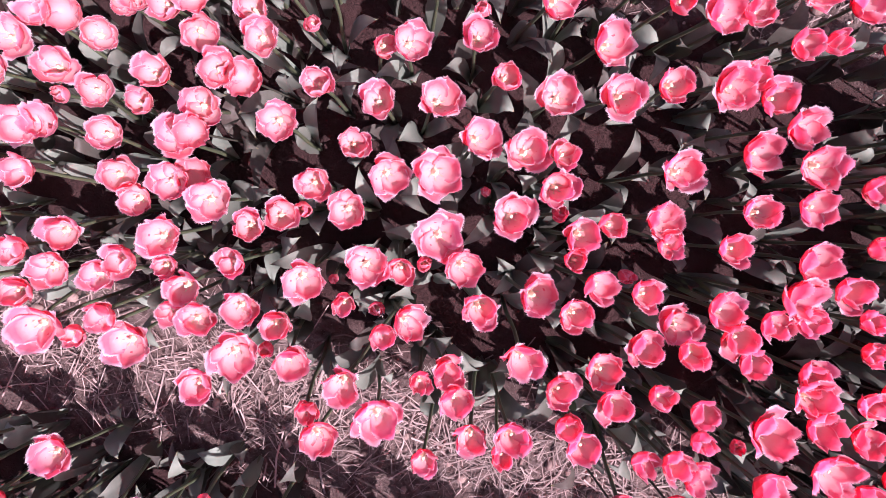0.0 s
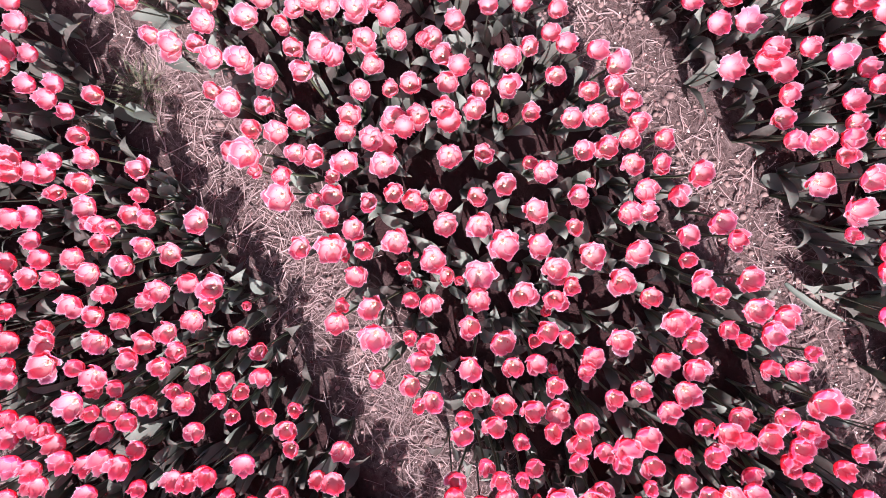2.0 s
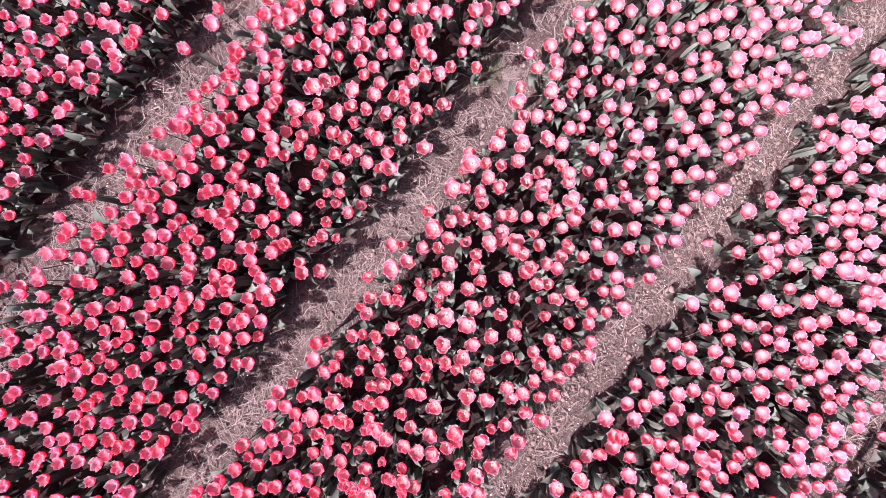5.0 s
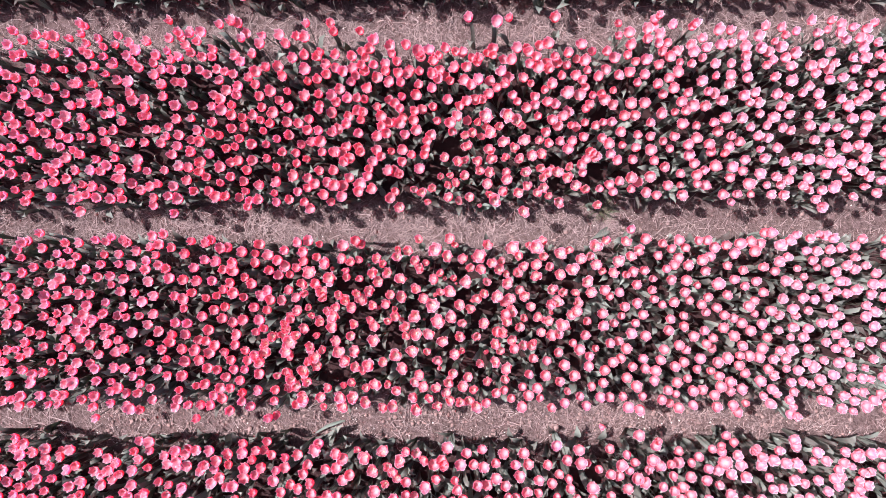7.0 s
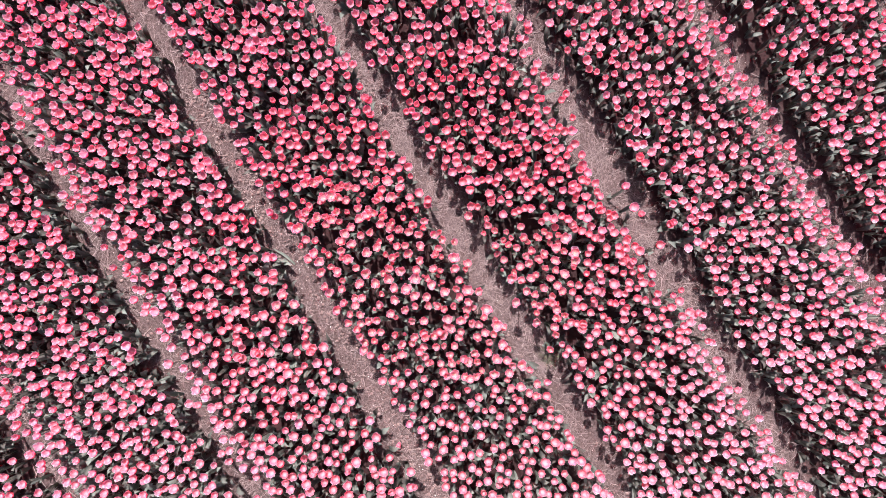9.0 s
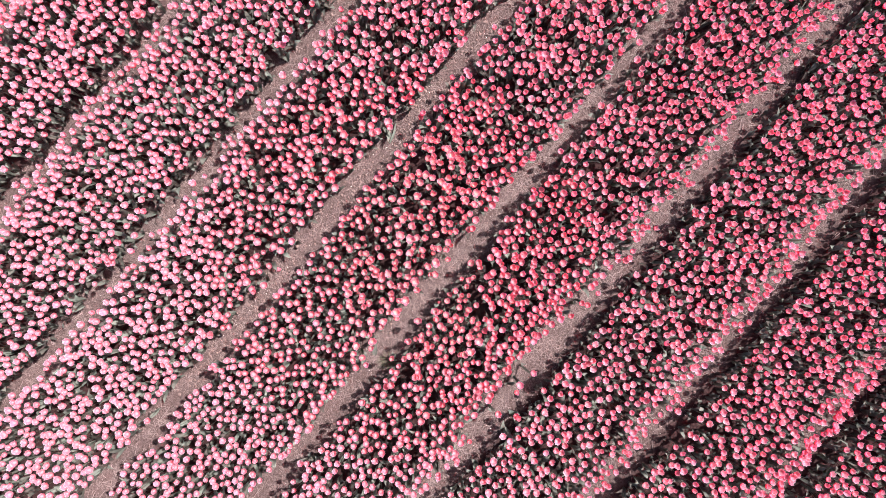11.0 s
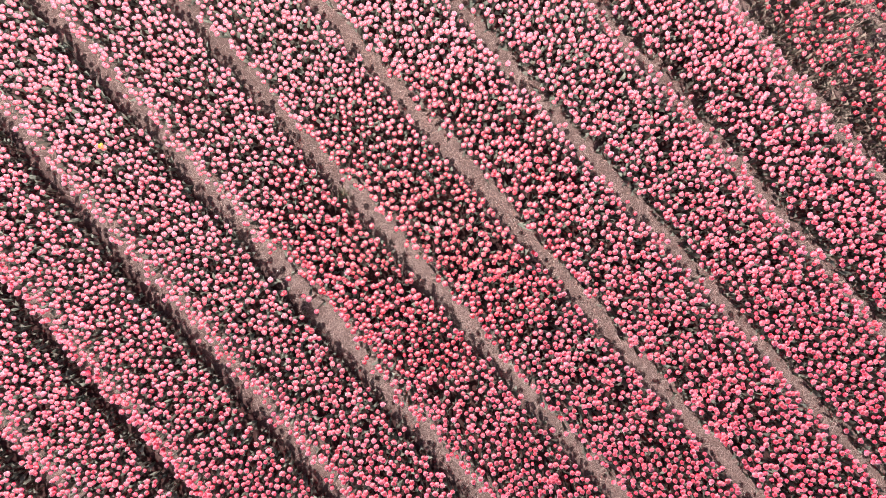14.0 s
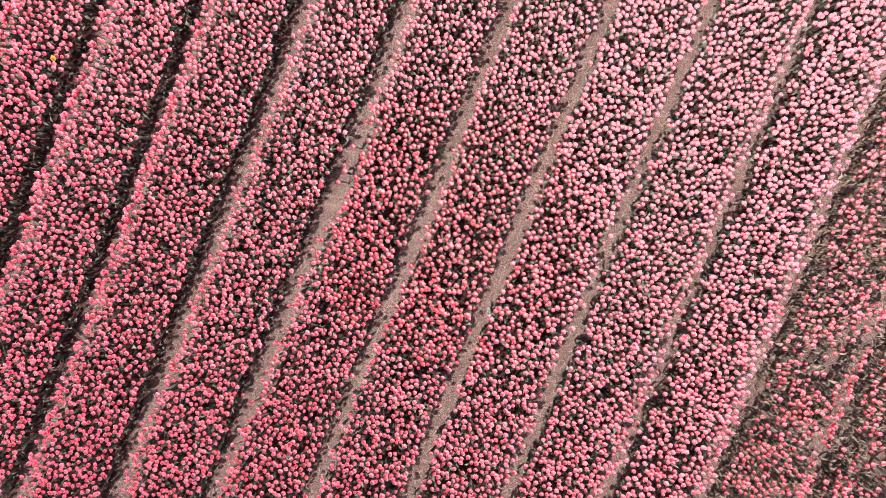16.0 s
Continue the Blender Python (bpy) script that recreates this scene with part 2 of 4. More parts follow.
def petal_sheet(radius, height, openness, rows, cols, fringe, rng, inner=False):
    """One petal of the cup, its middle on +x: points, faces and how far along the petal each point lies."""
    R = radius * (0.86 if inner else 0.95)
    openness += 0.06
    verts, along, faces = [], [], []
    ruffle, waves, phase = rng.uniform(0.03, 0.09), rng.uniform(3.0, 5.5), rng.uniform(0, 6.28)
    flare = rng.uniform(0.02, 0.16)
    us = np.linspace(0.0, 1.0, rows + 1)

    def point(u, v, out=0.0):
        r = R * (0.16 + 0.84 * (1 - (1 - u) ** 1.9)) * (1 - (1 - openness) * max(0.0, u - 0.45) / 0.55) * (0.97 + flare * max(0.0, u - 0.72) / 0.28)
        w = 0.80 * R * (0.22 + 0.78 * math.sin(math.pi * min(1.0, 0.08 + 0.64 * u**0.85)) ** 0.8) * (1 - 0.22 * max(0.0, u - 0.7) / 0.3)
        a = v * w / max(r, 0.35 * R)
        z = height * (u**1.15) - height * 0.24 * v * v * (u**2) + out
        bulge = 1 + 0.05 * (1 - v * v) * math.sin(math.pi * u) + ruffle * math.sin(v * waves + phase) * u**3
        return np.array([r * bulge * math.cos(a), r * bulge * math.sin(a), z])

    for u in us:
        for c in range(cols + 1):
            v = -1 + 2 * c / cols
            p = point(u, v)
            p += rng.normal(0, 0.0011, 3) * (u > 0.3)
            if u == 1.0:
                p[2] += height * (0.05 * math.cos(v * 2.2) + rng.uniform(-0.03, 0.03))
            verts.append(p), along.append(max(u, 0.3 + 0.7 * v**6 * min(1.0, 1.6 * u)) * (0.93 if fringe else 1.0))
    k = cols + 1
    for r in range(rows):
        for c in range(cols):
            a = r * k + c
            faces.append((a, a + 1, a + k + 1, a + k))
    n = (rows // 2 + 1) * k
    first = len(verts)
    for i in range(n):  # the outer skin, coloured like the blade down to the seat
        x, y, z = verts[i]
        r = math.hypot(x, y) + 1e-9
        skin = 0.0008 * (1 - 0.7 * along[i])
        verts.append(np.array([x * (1 + skin / r), y * (1 + skin / r), z - 0.0006])), along.append(0.66 + 0.24 * along[i])
    faces += [tuple(i + first for i in reversed(f)) for f in faces if max(f) < n]
    if fringe:
        edge = [r * k for r in range(rows // 2 + 1, rows)] + [rows * k + c for c in range(cols)] + [r * k + cols for r in range(rows, rows // 2, -1)]
        middle = np.mean([verts[(rows - 2) * k + cols // 2], verts[(rows - 1) * k + cols // 2]], axis=0)
        for a, b in zip(edge, edge[1:]):
            for part_of in (0.1, 0.3, 0.5, 0.7, 0.9):
                spot = verts[a] * (1 - part_of) + verts[b] * part_of
                away = spot - middle
                away /= np.linalg.norm(away) + 1e-9
                tip = spot + away * rng.uniform(0.0018, 0.0048) * radius / 0.04 + rng.normal(0, 0.0008, 3)
                low, high = verts[a] * (1.11 - part_of) + verts[b] * (part_of - 0.11), verts[a] * (0.89 - part_of) + verts[b] * (part_of + 0.11)
                m = len(verts)
                verts.extend([low, high, tip]), along.extend([0.93, 0.93, 1.0])
                faces.append((m, m + 1, m + 2))
    return np.array(verts), faces, along


def leaf_sheet(length, width, reach, rise, rows, cols, rng):
    """A lance-shaped leaf that starts upright at the stem, bends out along +x and folds along its midrib."""
    verts, along, faces = [], [], []
    twist, sway = rng.uniform(-1.1, 1.1), rng.uniform(-0.6, 0.6)
    for r in range(rows + 1):
        u = r / rows
        x = reach * (u**1.35)
        z = rise * math.sin(min(1.0, u * 1.02) * math.pi * 0.62) / math.sin(math.pi * 0.5)
        w = width / 2 * (0.28 + 0.72 * math.sin(math.pi * min(1, u * 0.92 + 0.06))) * (1 - u**5)
        a = twist * u
        for c in range(cols + 1):
            v = -1 + 2 * c / cols
            dy, dz = v * w * math.cos(a), v * w * math.sin(a) + abs(v) * w * 0.38 * (1 - 0.6 * u)
            verts.append((x - abs(v) * 0.1 * w, dy + sway * x * u + rng.normal(0, 0.001), z + dz + rng.normal(0, 0.0015)))
            along.append(u)
    k = cols + 1
    for r in range(rows):
        for c in range(cols):
            a = r * k + c
            faces.append((a, a + 1, a + k + 1, a + k))
    return np.array(verts), faces, along


def tube(points, radii, sides):
    verts, faces = [], []
    for p, r in zip(points, radii):
        for s in range(sides):
            a = 2 * math.pi * s / sides
            verts.append((p[0] + r * math.cos(a), p[1] + r * math.sin(a), p[2]))
    for i in range(len(points) - 1):
        for s in range(sides):
            a, b = i * sides + s, i * sides + (s + 1) % sides
            faces.append((a, b, b + sides, a + sides))
    return verts, faces


def part(name, data, parent, label="", m=None):
    ob = new(name, data)
    ob.parent = parent
    if m is not None:
        ob.matrix_basis = m
    return tagged(ob, label)


def flower_centre(radius, height, rng):
    """The green seat of the flower with its pistil and six stamens."""
    verts, faces = tube([(0, 0, -0.004), (0, 0, 0.001), (0, 0, 0.006), (0, 0, height * 0.30), (0, 0, height * 0.36), (0, 0, height * 0.38)], [0.003, radius * 0.2, radius * 0.12, 0.0026, 0.0040, 0.0004], 7)
    for s in range(6):
        a = s * math.pi / 3 + 0.3
        c, d = math.cos(a), math.sin(a)
        foot, top = radius * 0.10, radius * 0.26
        v, f = tube([(foot * c, foot * d, 0.004), (top * c, top * d, height * 0.15), (top * 1.1 * c, top * 1.1 * d, height * 0.17), (top * 1.2 * c, top * 1.2 * d, height * 0.30)], [0.0007, 0.0007, 0.0013, 0.0008], 4)
        faces += [tuple(i + len(verts) for i in q) for q in f]
        verts += v
    return mesh_from("flower_centre", verts, faces, [STAMEN])


def build_tulip(diameter, openness, rng, petals=PETAL, label=""):
    """A whole plant with its parts, standing at the world's middle; the flower hangs over the base by the stem's lean."""
    base = tagged(new("tulip"), label or "pink fringed tulip with a pale cup and grey-green leaves", "tulip", "tulips of the nearest beds")
    radius, height = diameter / 2, 0.032 + diameter * 0.18
    top = STAND - height * 0.55
    line = [(0, 0, -0.01), (0.002, 0.004, top * 0.35), (-0.003, 0.003, top * 0.7), (0, 0, top)]
    v, f = tube(line, [0.0055, 0.005, 0.0042, 0.0045], 6)
    part("stem", mesh_from("stem", v, f, [STEM]), base)
    for i in range(2):
        length = rng.uniform(0.20, 0.28)
        v, f, al = leaf_sheet(length, rng.uniform(0.038, 0.066), rng.uniform(0.03, 0.12), rng.uniform(0.12, 0.23), 7, 4, rng)
        part("leaf", mesh_from("leaf", v, f, [LEAF], al), base, m=pose(0, 0, 0.0, 0, 0, i * 170 + rng.uniform(-40, 40)))
    flower = part("flower", flower_centre(radius, height, rng), base, "pale yellow pistil and stamens", pose(0, 0, top, rng.uniform(-9, 9), rng.uniform(-9, 9), rng.uniform(0, 120)))
    sheets = [petal_sheet(radius, height, openness, 7, 6, True, rng, i == 1) for i in range(2)]
    meshes = [mesh_from("petal", v, f, [petals], al) for v, f, al in sheets]
    for i in range(6):
        part("petal", meshes[i % 2], flower, m=pose(0, 0, 0, rng.uniform(-6, 6), rng.uniform(-13, 9), i * 60 + rng.uniform(-9, 9)))
    return base


# ---- the nearest tulips, one by one: the flower's place and its width ----
KINDS = [(0.030, 0.30), (0.044, 0.50), (0.056, 0.66), (0.066, 0.78), (0.074, 0.84), (0.081, 0.90), (0.088, 0.95), (0.098, 0.98)]
VARIANTS = 3
stock, order = {}, np.random.RandomState(11)
planted = []


def plant(x, y, width):
    """A tulip whose flower is at x, y, taken from the stock of plants of that width."""
    kind = min(range(len(KINDS)), key=lambda k: abs(KINDS[k][0] - width))
    key = (kind, int(order.randint(VARIANTS)))
    rim = ((y - 0.06) % PITCH - PITCH / 2) / 0.65
    lean_x, lean_y, turn = order.normal(-4.0, 4.0), order.normal(-1.0, 4.0) - 9 * max(-1.15, min(1.15, rim)) ** 5, order.uniform(0, 360)
    tall = order.normal(1.0, 0.035) * (0.72 if kind == 0 else 0.86 if kind == 1 else 1.0)
    tilt = Matrix.Rotation(radians(lean_x), 4, "Y") @ Matrix.Rotation(radians(lean_y), 4, "X")
    high = 0.032 + KINDS[kind][0] * 0.18
    aim = SUN_AZIMUTH + 0.45 * order.normal()
    nod = Matrix.Rotation(radians(order.normal(12, 7)), 4, Vector((-math.sin(aim), math.cos(aim), 0)))
    offset = tilt @ (Vector((0, 0, (STAND - 0.55 * high) * tall)) + nod @ Vector((0, 0, 0.6 * high)))
    foot = (x - offset.x, y - offset.y)
    m = Matrix.Translation((*foot, float(ground_height(*foot)) - 0.012)) @ tilt @ pose(0, 0, 0, 0, 0, turn)
    if key in stock:
        ob = copy_thing(stock[key], m)
    else:
        ob = stock[key] = build_tulip(*KINDS[kind], np.random.RandomState(100 + 10 * kind + key[1]))
        ob.matrix_basis = m
    ob.scale = (1, 1, tall)
    face = Matrix.Rotation(-radians(turn), 4, "Z") @ nod @ Matrix.Rotation(radians(turn), 4, "Z")
    for child in ob.children:
        if child.name.startswith("flower"):
            child.matrix_basis = Matrix.Translation(child.matrix_basis.translation) @ face @ Matrix.Rotation(order.uniform(0, 6.28), 4, "Z")
    planted.append((x, y))


plant(0.075, 0.794, 0.068)
plant(0.134, 0.838, 0.101)
plant(0.287, 0.844, 0.102)
plant(0.353, 0.802, 0.085)
plant(-0.014, 0.704, 0.074)
plant(0.037, 0.724, 0.074)
plant(0.098, 0.698, 0.068)
plant(0.140, 0.765, 0.068)
plant(0.169, 0.722, 0.093)
plant(0.228, 0.771, 0.074)
plant(0.259, 0.660, 0.088)
plant(0.333, 0.616, 0.074)
plant(0.388, 0.766, 0.068)
plant(0.408, 0.668, 0.088)
plant(0.508, 0.667, 0.068)
plant(-0.158, 0.550, 0.071)
plant(-0.065, 0.516, 0.078)
plant(-0.018, 0.529, 0.067)
plant(-0.001, 0.622, 0.084)
plant(0.073, 0.520, 0.074)
plant(0.154, 0.606, 0.078)
plant(0.170, 0.542, 0.081)
plant(0.267, 0.543, 0.068)
plant(0.368, 0.532, 0.074)
plant(0.410, 0.440, 0.078)
plant(0.460, 0.559, 0.078)
plant(0.520, 0.473, 0.074)
plant(0.531, 0.567, 0.078)
plant(0.564, 0.434, 0.071)
plant(0.597, 0.467, 0.054)
plant(0.640, 0.440, 0.084)
plant(0.711, 0.471, 0.068)
plant(-0.252, 0.336, 0.074)
plant(-0.191, 0.417, 0.057)
plant(-0.138, 0.359, 0.067)
plant(-0.123, 0.420, 0.061)
plant(-0.079, 0.369, 0.074)
plant(-0.018, 0.419, 0.071)
plant(0.085, 0.452, 0.074)
plant(0.145, 0.362, 0.081)
plant(0.155, 0.443, 0.081)
plant(0.260, 0.310, 0.084)
plant(0.278, 0.443, 0.067)
plant(0.279, 0.389, 0.081)
plant(0.361, 0.301, 0.078)
plant(0.420, 0.344, 0.074)
plant(0.492, 0.291, 0.071)
plant(0.534, 0.399, 0.074)
plant(0.539, 0.332, 0.078)
plant(0.573, 0.273, 0.064)
plant(0.704, 0.398, 0.084)
plant(0.765, 0.342, 0.084)
plant(0.825, 0.318, 0.076)
plant(-0.486, 0.200, 0.081)
plant(-0.383, 0.328, 0.067)
plant(-0.322, 0.302, 0.077)
plant(-0.282, 0.237, 0.054)
plant(-0.131, 0.266, 0.071)
plant(-0.062, 0.245, 0.067)
plant(0.017, 0.273, 0.071)
plant(0.086, 0.213, 0.047)
plant(0.158, 0.287, 0.067)
plant(0.192, 0.242, 0.091)
plant(0.399, 0.164, 0.091)
plant(0.646, 0.230, 0.081)
plant(0.913, 0.208, 0.076)
plant(0.542, -0.047, 0.071)
plant(0.908, -0.086, 0.093)
plant(0.982, -0.049, 0.076)
plant(1.123, -0.053, 0.084)
plant(1.210, -0.117, 0.084)
plant(-0.760, -0.068, 0.074)
plant(-0.503, -0.153, 0.082)
plant(-0.500, -0.101, 0.051)
plant(-0.429, -0.112, 0.080)
plant(-0.350, -0.028, 0.074)
plant(-0.233, -0.107, 0.103)
plant(-0.146, -0.153, 0.086)
plant(-0.125, -0.027, 0.080)
plant(-0.090, -0.074, 0.057)
plant(-0.031, -0.168, 0.078)
plant(0.037, -0.160, 0.046)
plant(0.082, -0.151, 0.095)
plant(0.137, -0.070, 0.083)
plant(0.171, -0.201, 0.081)
plant(0.238, -0.194, 0.067)
plant(0.323, -0.099, 0.098)
plant(0.358, -0.154, 0.077)
plant(0.438, -0.077, 0.052)
plant(0.485, -0.089, 0.103)
plant(0.484, -0.216, 0.082)
plant(0.535, -0.154, 0.072)
plant(0.576, -0.229, 0.076)
plant(0.660, -0.139, 0.087)
plant(0.720, -0.109, 0.064)
plant(0.743, -0.248, 0.087)
plant(0.799, -0.177, 0.084)
plant(0.862, -0.155, 0.076)
plant(0.907, -0.218, 0.084)
plant(0.954, -0.264, 0.064)
plant(1.066, -0.196, 0.092)
plant(1.152, -0.158, 0.084)
plant(-1.128, -0.260, 0.096)
plant(-1.012, -0.197, 0.088)
plant(-0.983, -0.240, 0.043)
plant(-0.904, -0.166, 0.079)
plant(-0.867, -0.247, 0.056)
plant(-0.835, -0.188, 0.077)
plant(-0.773, -0.171, 0.066)
plant(-0.729, -0.213, 0.034)
plant(-0.679, -0.270, 0.079)
plant(-0.650, -0.162, 0.079)
plant(-0.604, -0.203, 0.062)
plant(-0.573, -0.267, 0.082)
plant(-0.477, -0.311, 0.089)
plant(-0.374, -0.181, 0.078)
plant(-0.344, -0.233, 0.082)
plant(-0.297, -0.196, 0.060)
plant(-0.241, -0.314, 0.080)
plant(-0.198, -0.271, 0.064)
plant(-0.170, -0.312, 0.044)
plant(-0.103, -0.307, 0.060)
plant(-0.055, -0.340, 0.029)
plant(-0.011, -0.336, 0.087)
plant(0.016, -0.231, 0.072)
plant(0.096, -0.248, 0.079)
plant(0.129, -0.335, 0.063)
plant(0.225, -0.248, 0.079)
plant(0.276, -0.280, 0.058)
plant(0.280, -0.343, 0.087)
plant(0.349, -0.275, 0.077)
plant(0.399, -0.228, 0.077)
plant(0.480, -0.294, 0.084)
plant(0.592, -0.390, 0.084)
plant(0.653, -0.286, 0.081)
plant(0.667, -0.407, 0.077)
plant(0.845, -0.338, 0.087)
plant(0.874, -0.416, 0.081)
plant(1.029, -0.273, 0.081)
plant(-1.183, -0.341, 0.078)
plant(-1.168, -0.411, 0.067)
plant(-1.044, -0.396, 0.092)
plant(-1.031, -0.437, 0.073)
plant(-0.986, -0.305, 0.095)
plant(-0.929, -0.426, 0.077)
plant(-0.871, -0.297, 0.077)
plant(-0.789, -0.412, 0.070)
plant(-0.773, -0.310, 0.066)
plant(-0.766, -0.456, 0.088)
plant(-0.706, -0.396, 0.079)
plant(-0.640, -0.330, 0.080)
plant(-0.552, -0.425, 0.075)
plant(-0.473, -0.436, 0.087)
plant(-0.369, -0.383, 0.078)
plant(-0.315, -0.451, 0.080)
plant(-0.255, -0.496, 0.094)
plant(-0.240, -0.433, 0.046)
plant(-0.198, -0.411, 0.067)
plant(-0.130, -0.403, 0.086)
plant(-0.088, -0.355, 0.032)
plant(-0.060, -0.497, 0.081)
plant(0.032, -0.470, 0.039)
plant(0.064, -0.449, 0.072)
plant(0.111, -0.416, 0.076)
plant(0.207, -0.439, 0.087)
plant(0.298, -0.453, 0.084)
plant(0.368, -0.395, 0.072)
plant(0.407, -0.437, 0.079)
plant(0.448, -0.511, 0.070)
plant(0.597, -0.561, 0.045)
plant(0.634, -0.481, 0.088)
plant(0.738, -0.572, 0.084)
plant(0.765, -0.417, 0.067)
plant(0.767, -0.544, 0.084)
plant(0.780, -0.486, 0.070)
plant(-1.221, -0.536, 0.084)
plant(-1.140, -0.511, 0.056)
plant(-1.120, -0.572, 0.056)
plant(-1.007, -0.540, 0.074)
plant(-0.958, -0.575, 0.095)
plant(-0.948, -0.512, 0.077)
plant(-0.878, -0.465, 0.079)
plant(-0.827, -0.513, 0.079)
plant(-0.700, -0.609, 0.068)
plant(-0.681, -0.501, 0.070)
plant(-0.645, -0.525, 0.041)
plant(-0.584, -0.489, 0.084)
plant(-0.574, -0.611, 0.068)
plant(-0.525, -0.526, 0.057)
plant(-0.520, -0.574, 0.080)
plant(-0.481, -0.611, 0.039)
plant(-0.379, -0.575, 0.087)
plant(-0.320, -0.613, 0.032)
plant(-0.215, -0.613, 0.099)
plant(-0.119, -0.585, 0.090)
plant(-0.041, -0.625, 0.075)
plant(0.017, -0.530, 0.072)
plant(0.111, -0.626, 0.079)
plant(0.243, -0.688, 0.084)
plant(0.273, -0.617, 0.079)
plant(0.308, -0.545, 0.087)
plant(0.363, -0.648, 0.072)
plant(0.396, -0.589, 0.064)
plant(0.499, -0.589, 0.073)
plant(0.526, -0.700, 0.073)
plant(0.566, -0.611, 0.082)
plant(0.636, -0.706, 0.073)
plant(0.664, -0.640, 0.088)
plant(0.724, -0.676, 0.047)
plant(-1.395, -0.717, 0.080)
plant(-1.322, -0.708, 0.077)
plant(-1.310, -0.630, 0.073)
plant(-1.300, -0.662, 0.083)
plant(-1.273, -0.588, 0.084)
plant(-1.225, -0.710, 0.077)
plant(-1.176, -0.666, 0.080)
plant(-1.080, -0.708, 0.056)
plant(-1.060, -0.615, 0.081)
plant(-0.970, -0.647, 0.086)
plant(-0.944, -0.754, 0.081)
plant(-0.838, -0.715, 0.077)
plant(-0.814, -0.634, 0.074)
plant(-0.675, -0.751, 0.093)
plant(-0.666, -0.648, 0.089)
plant(-0.448, -0.651, 0.080)
plant(-0.443, -0.718, 0.064)
plant(-0.371, -0.705, 0.086)
plant(-0.276, -0.703, 0.086)
plant(-0.180, -0.753, 0.086)
plant(-0.062, -0.720, 0.081)
plant(-0.046, -0.830, 0.052)
plant(0.056, -0.718, 0.072)
plant(0.129, -0.850, 0.047)
plant(0.191, -0.774, 0.084)
plant(0.225, -0.827, 0.070)
plant(0.317, -0.753, 0.082)
plant(0.386, -0.786, 0.077)
plant(0.446, -0.790, 0.077)
plant(0.464, -0.764, 0.059)
plant(-1.522, -0.856, 0.083)
plant(-1.461, -0.775, 0.083)
plant(-1.456, -0.832, 0.093)
plant(-1.302, -0.828, 0.093)
plant(-1.295, -0.867, 0.083)
plant(-1.270, -0.759, 0.100)
plant(-1.142, -0.897, 0.073)
plant(-1.124, -0.792, 0.083)
plant(-1.088, -0.861, 0.087)
plant(-1.042, -0.818, 0.068)
plant(-0.922, -0.831, 0.085)
plant(-0.885, -0.899, 0.086)
plant(-0.813, -0.827, 0.093)
plant(-0.807, -0.936, 0.082)
plant(-0.710, -0.923, 0.089)
plant(-0.608, -0.905, 0.075)
plant(-0.519, -0.857, 0.087)
plant(-0.471, -0.949, 0.086)
plant(-0.402, -0.826, 0.090)
plant(-0.292, -0.824, 0.069)
plant(-0.219, -0.889, 0.075)
plant(-0.212, -0.961, 0.046)
plant(-0.113, -0.986, 0.077)
plant(-0.095, -0.849, 0.081)
plant(0.079, -0.911, 0.067)
plant(0.194, -0.906, 0.084)
plant(0.274, -0.957, 0.092)
plant(-1.486, -0.900, 0.093)
plant(-1.367, -0.998, 0.067)
plant(-1.296, -0.973, 0.083)
plant(-1.270, -1.026, 0.090)
plant(-1.176, -0.965, 0.090)
plant(-1.154, -1.042, 0.080)
plant(-1.083, -0.928, 0.080)
plant(-0.895, -1.074, 0.057)
plant(-0.839, -1.058, 0.077)
plant(-0.755, -0.962, 0.063)
plant(-0.732, -1.096, 0.074)
plant(-0.668, -1.067, 0.091)
plant(-0.578, -1.064, 0.069)
plant(-0.517, -1.108, 0.083)
plant(-0.386, -1.052, 0.077)
plant(-0.347, -0.993, 0.081)
plant(-0.320, -1.085, 0.080)
plant(-0.230, -1.091, 0.083)
plant(-0.155, -1.126, 0.073)
plant(-0.143, -1.057, 0.083)
plant(-0.039, -1.083, 0.080)
plant(-0.004, -1.015, 0.077)
plant(0.038, -1.103, 0.077)
plant(0.134, -1.042, 0.077)
plant(0.258, -1.034, 0.070)
plant(-1.293, -1.095, 0.083)
plant(-1.241, -1.078, 0.090)
plant(-1.183, -1.167, 0.110)
plant(-1.059, -1.156, 0.083)
plant(-1.035, -1.223, 0.050)
plant(-1.009, -1.094, 0.077)
plant(-0.917, -1.154, 0.085)
plant(-0.901, -1.224, 0.090)
plant(-0.828, -1.157, 0.090)
plant(-0.739, -1.195, 0.093)
plant(-0.610, -1.229, 0.077)
plant(-0.541, -1.229, 0.087)
plant(-0.394, -1.158, 0.080)
plant(-0.374, -1.244, 0.090)
plant(-0.279, -1.164, 0.077)
plant(-0.221, -1.228, 0.077)
plant(-0.132, -1.187, 0.077)
plant(-0.062, -1.196, 0.070)
plant(0.006, -1.185, 0.083)
plant(0.057, -1.225, 0.092)
plant(-0.799, -1.535, 0.060)
plant(-0.621, -1.559, 0.093)
plant(-0.448, -1.549, 0.076)
plant(-0.380, -1.573, 0.083)
plant(-0.320, -1.610, 0.075)
plant(-0.745, -1.597, 0.100)
plant(-0.692, -1.694, 0.093)
plant(-0.588, -1.664, 0.070)
plant(-0.542, -1.699, 0.083)
plant(-0.521, -1.748, 0.076)
plant(-0.496, -1.625, 0.090)
plant(-0.604, -1.786, 0.066)


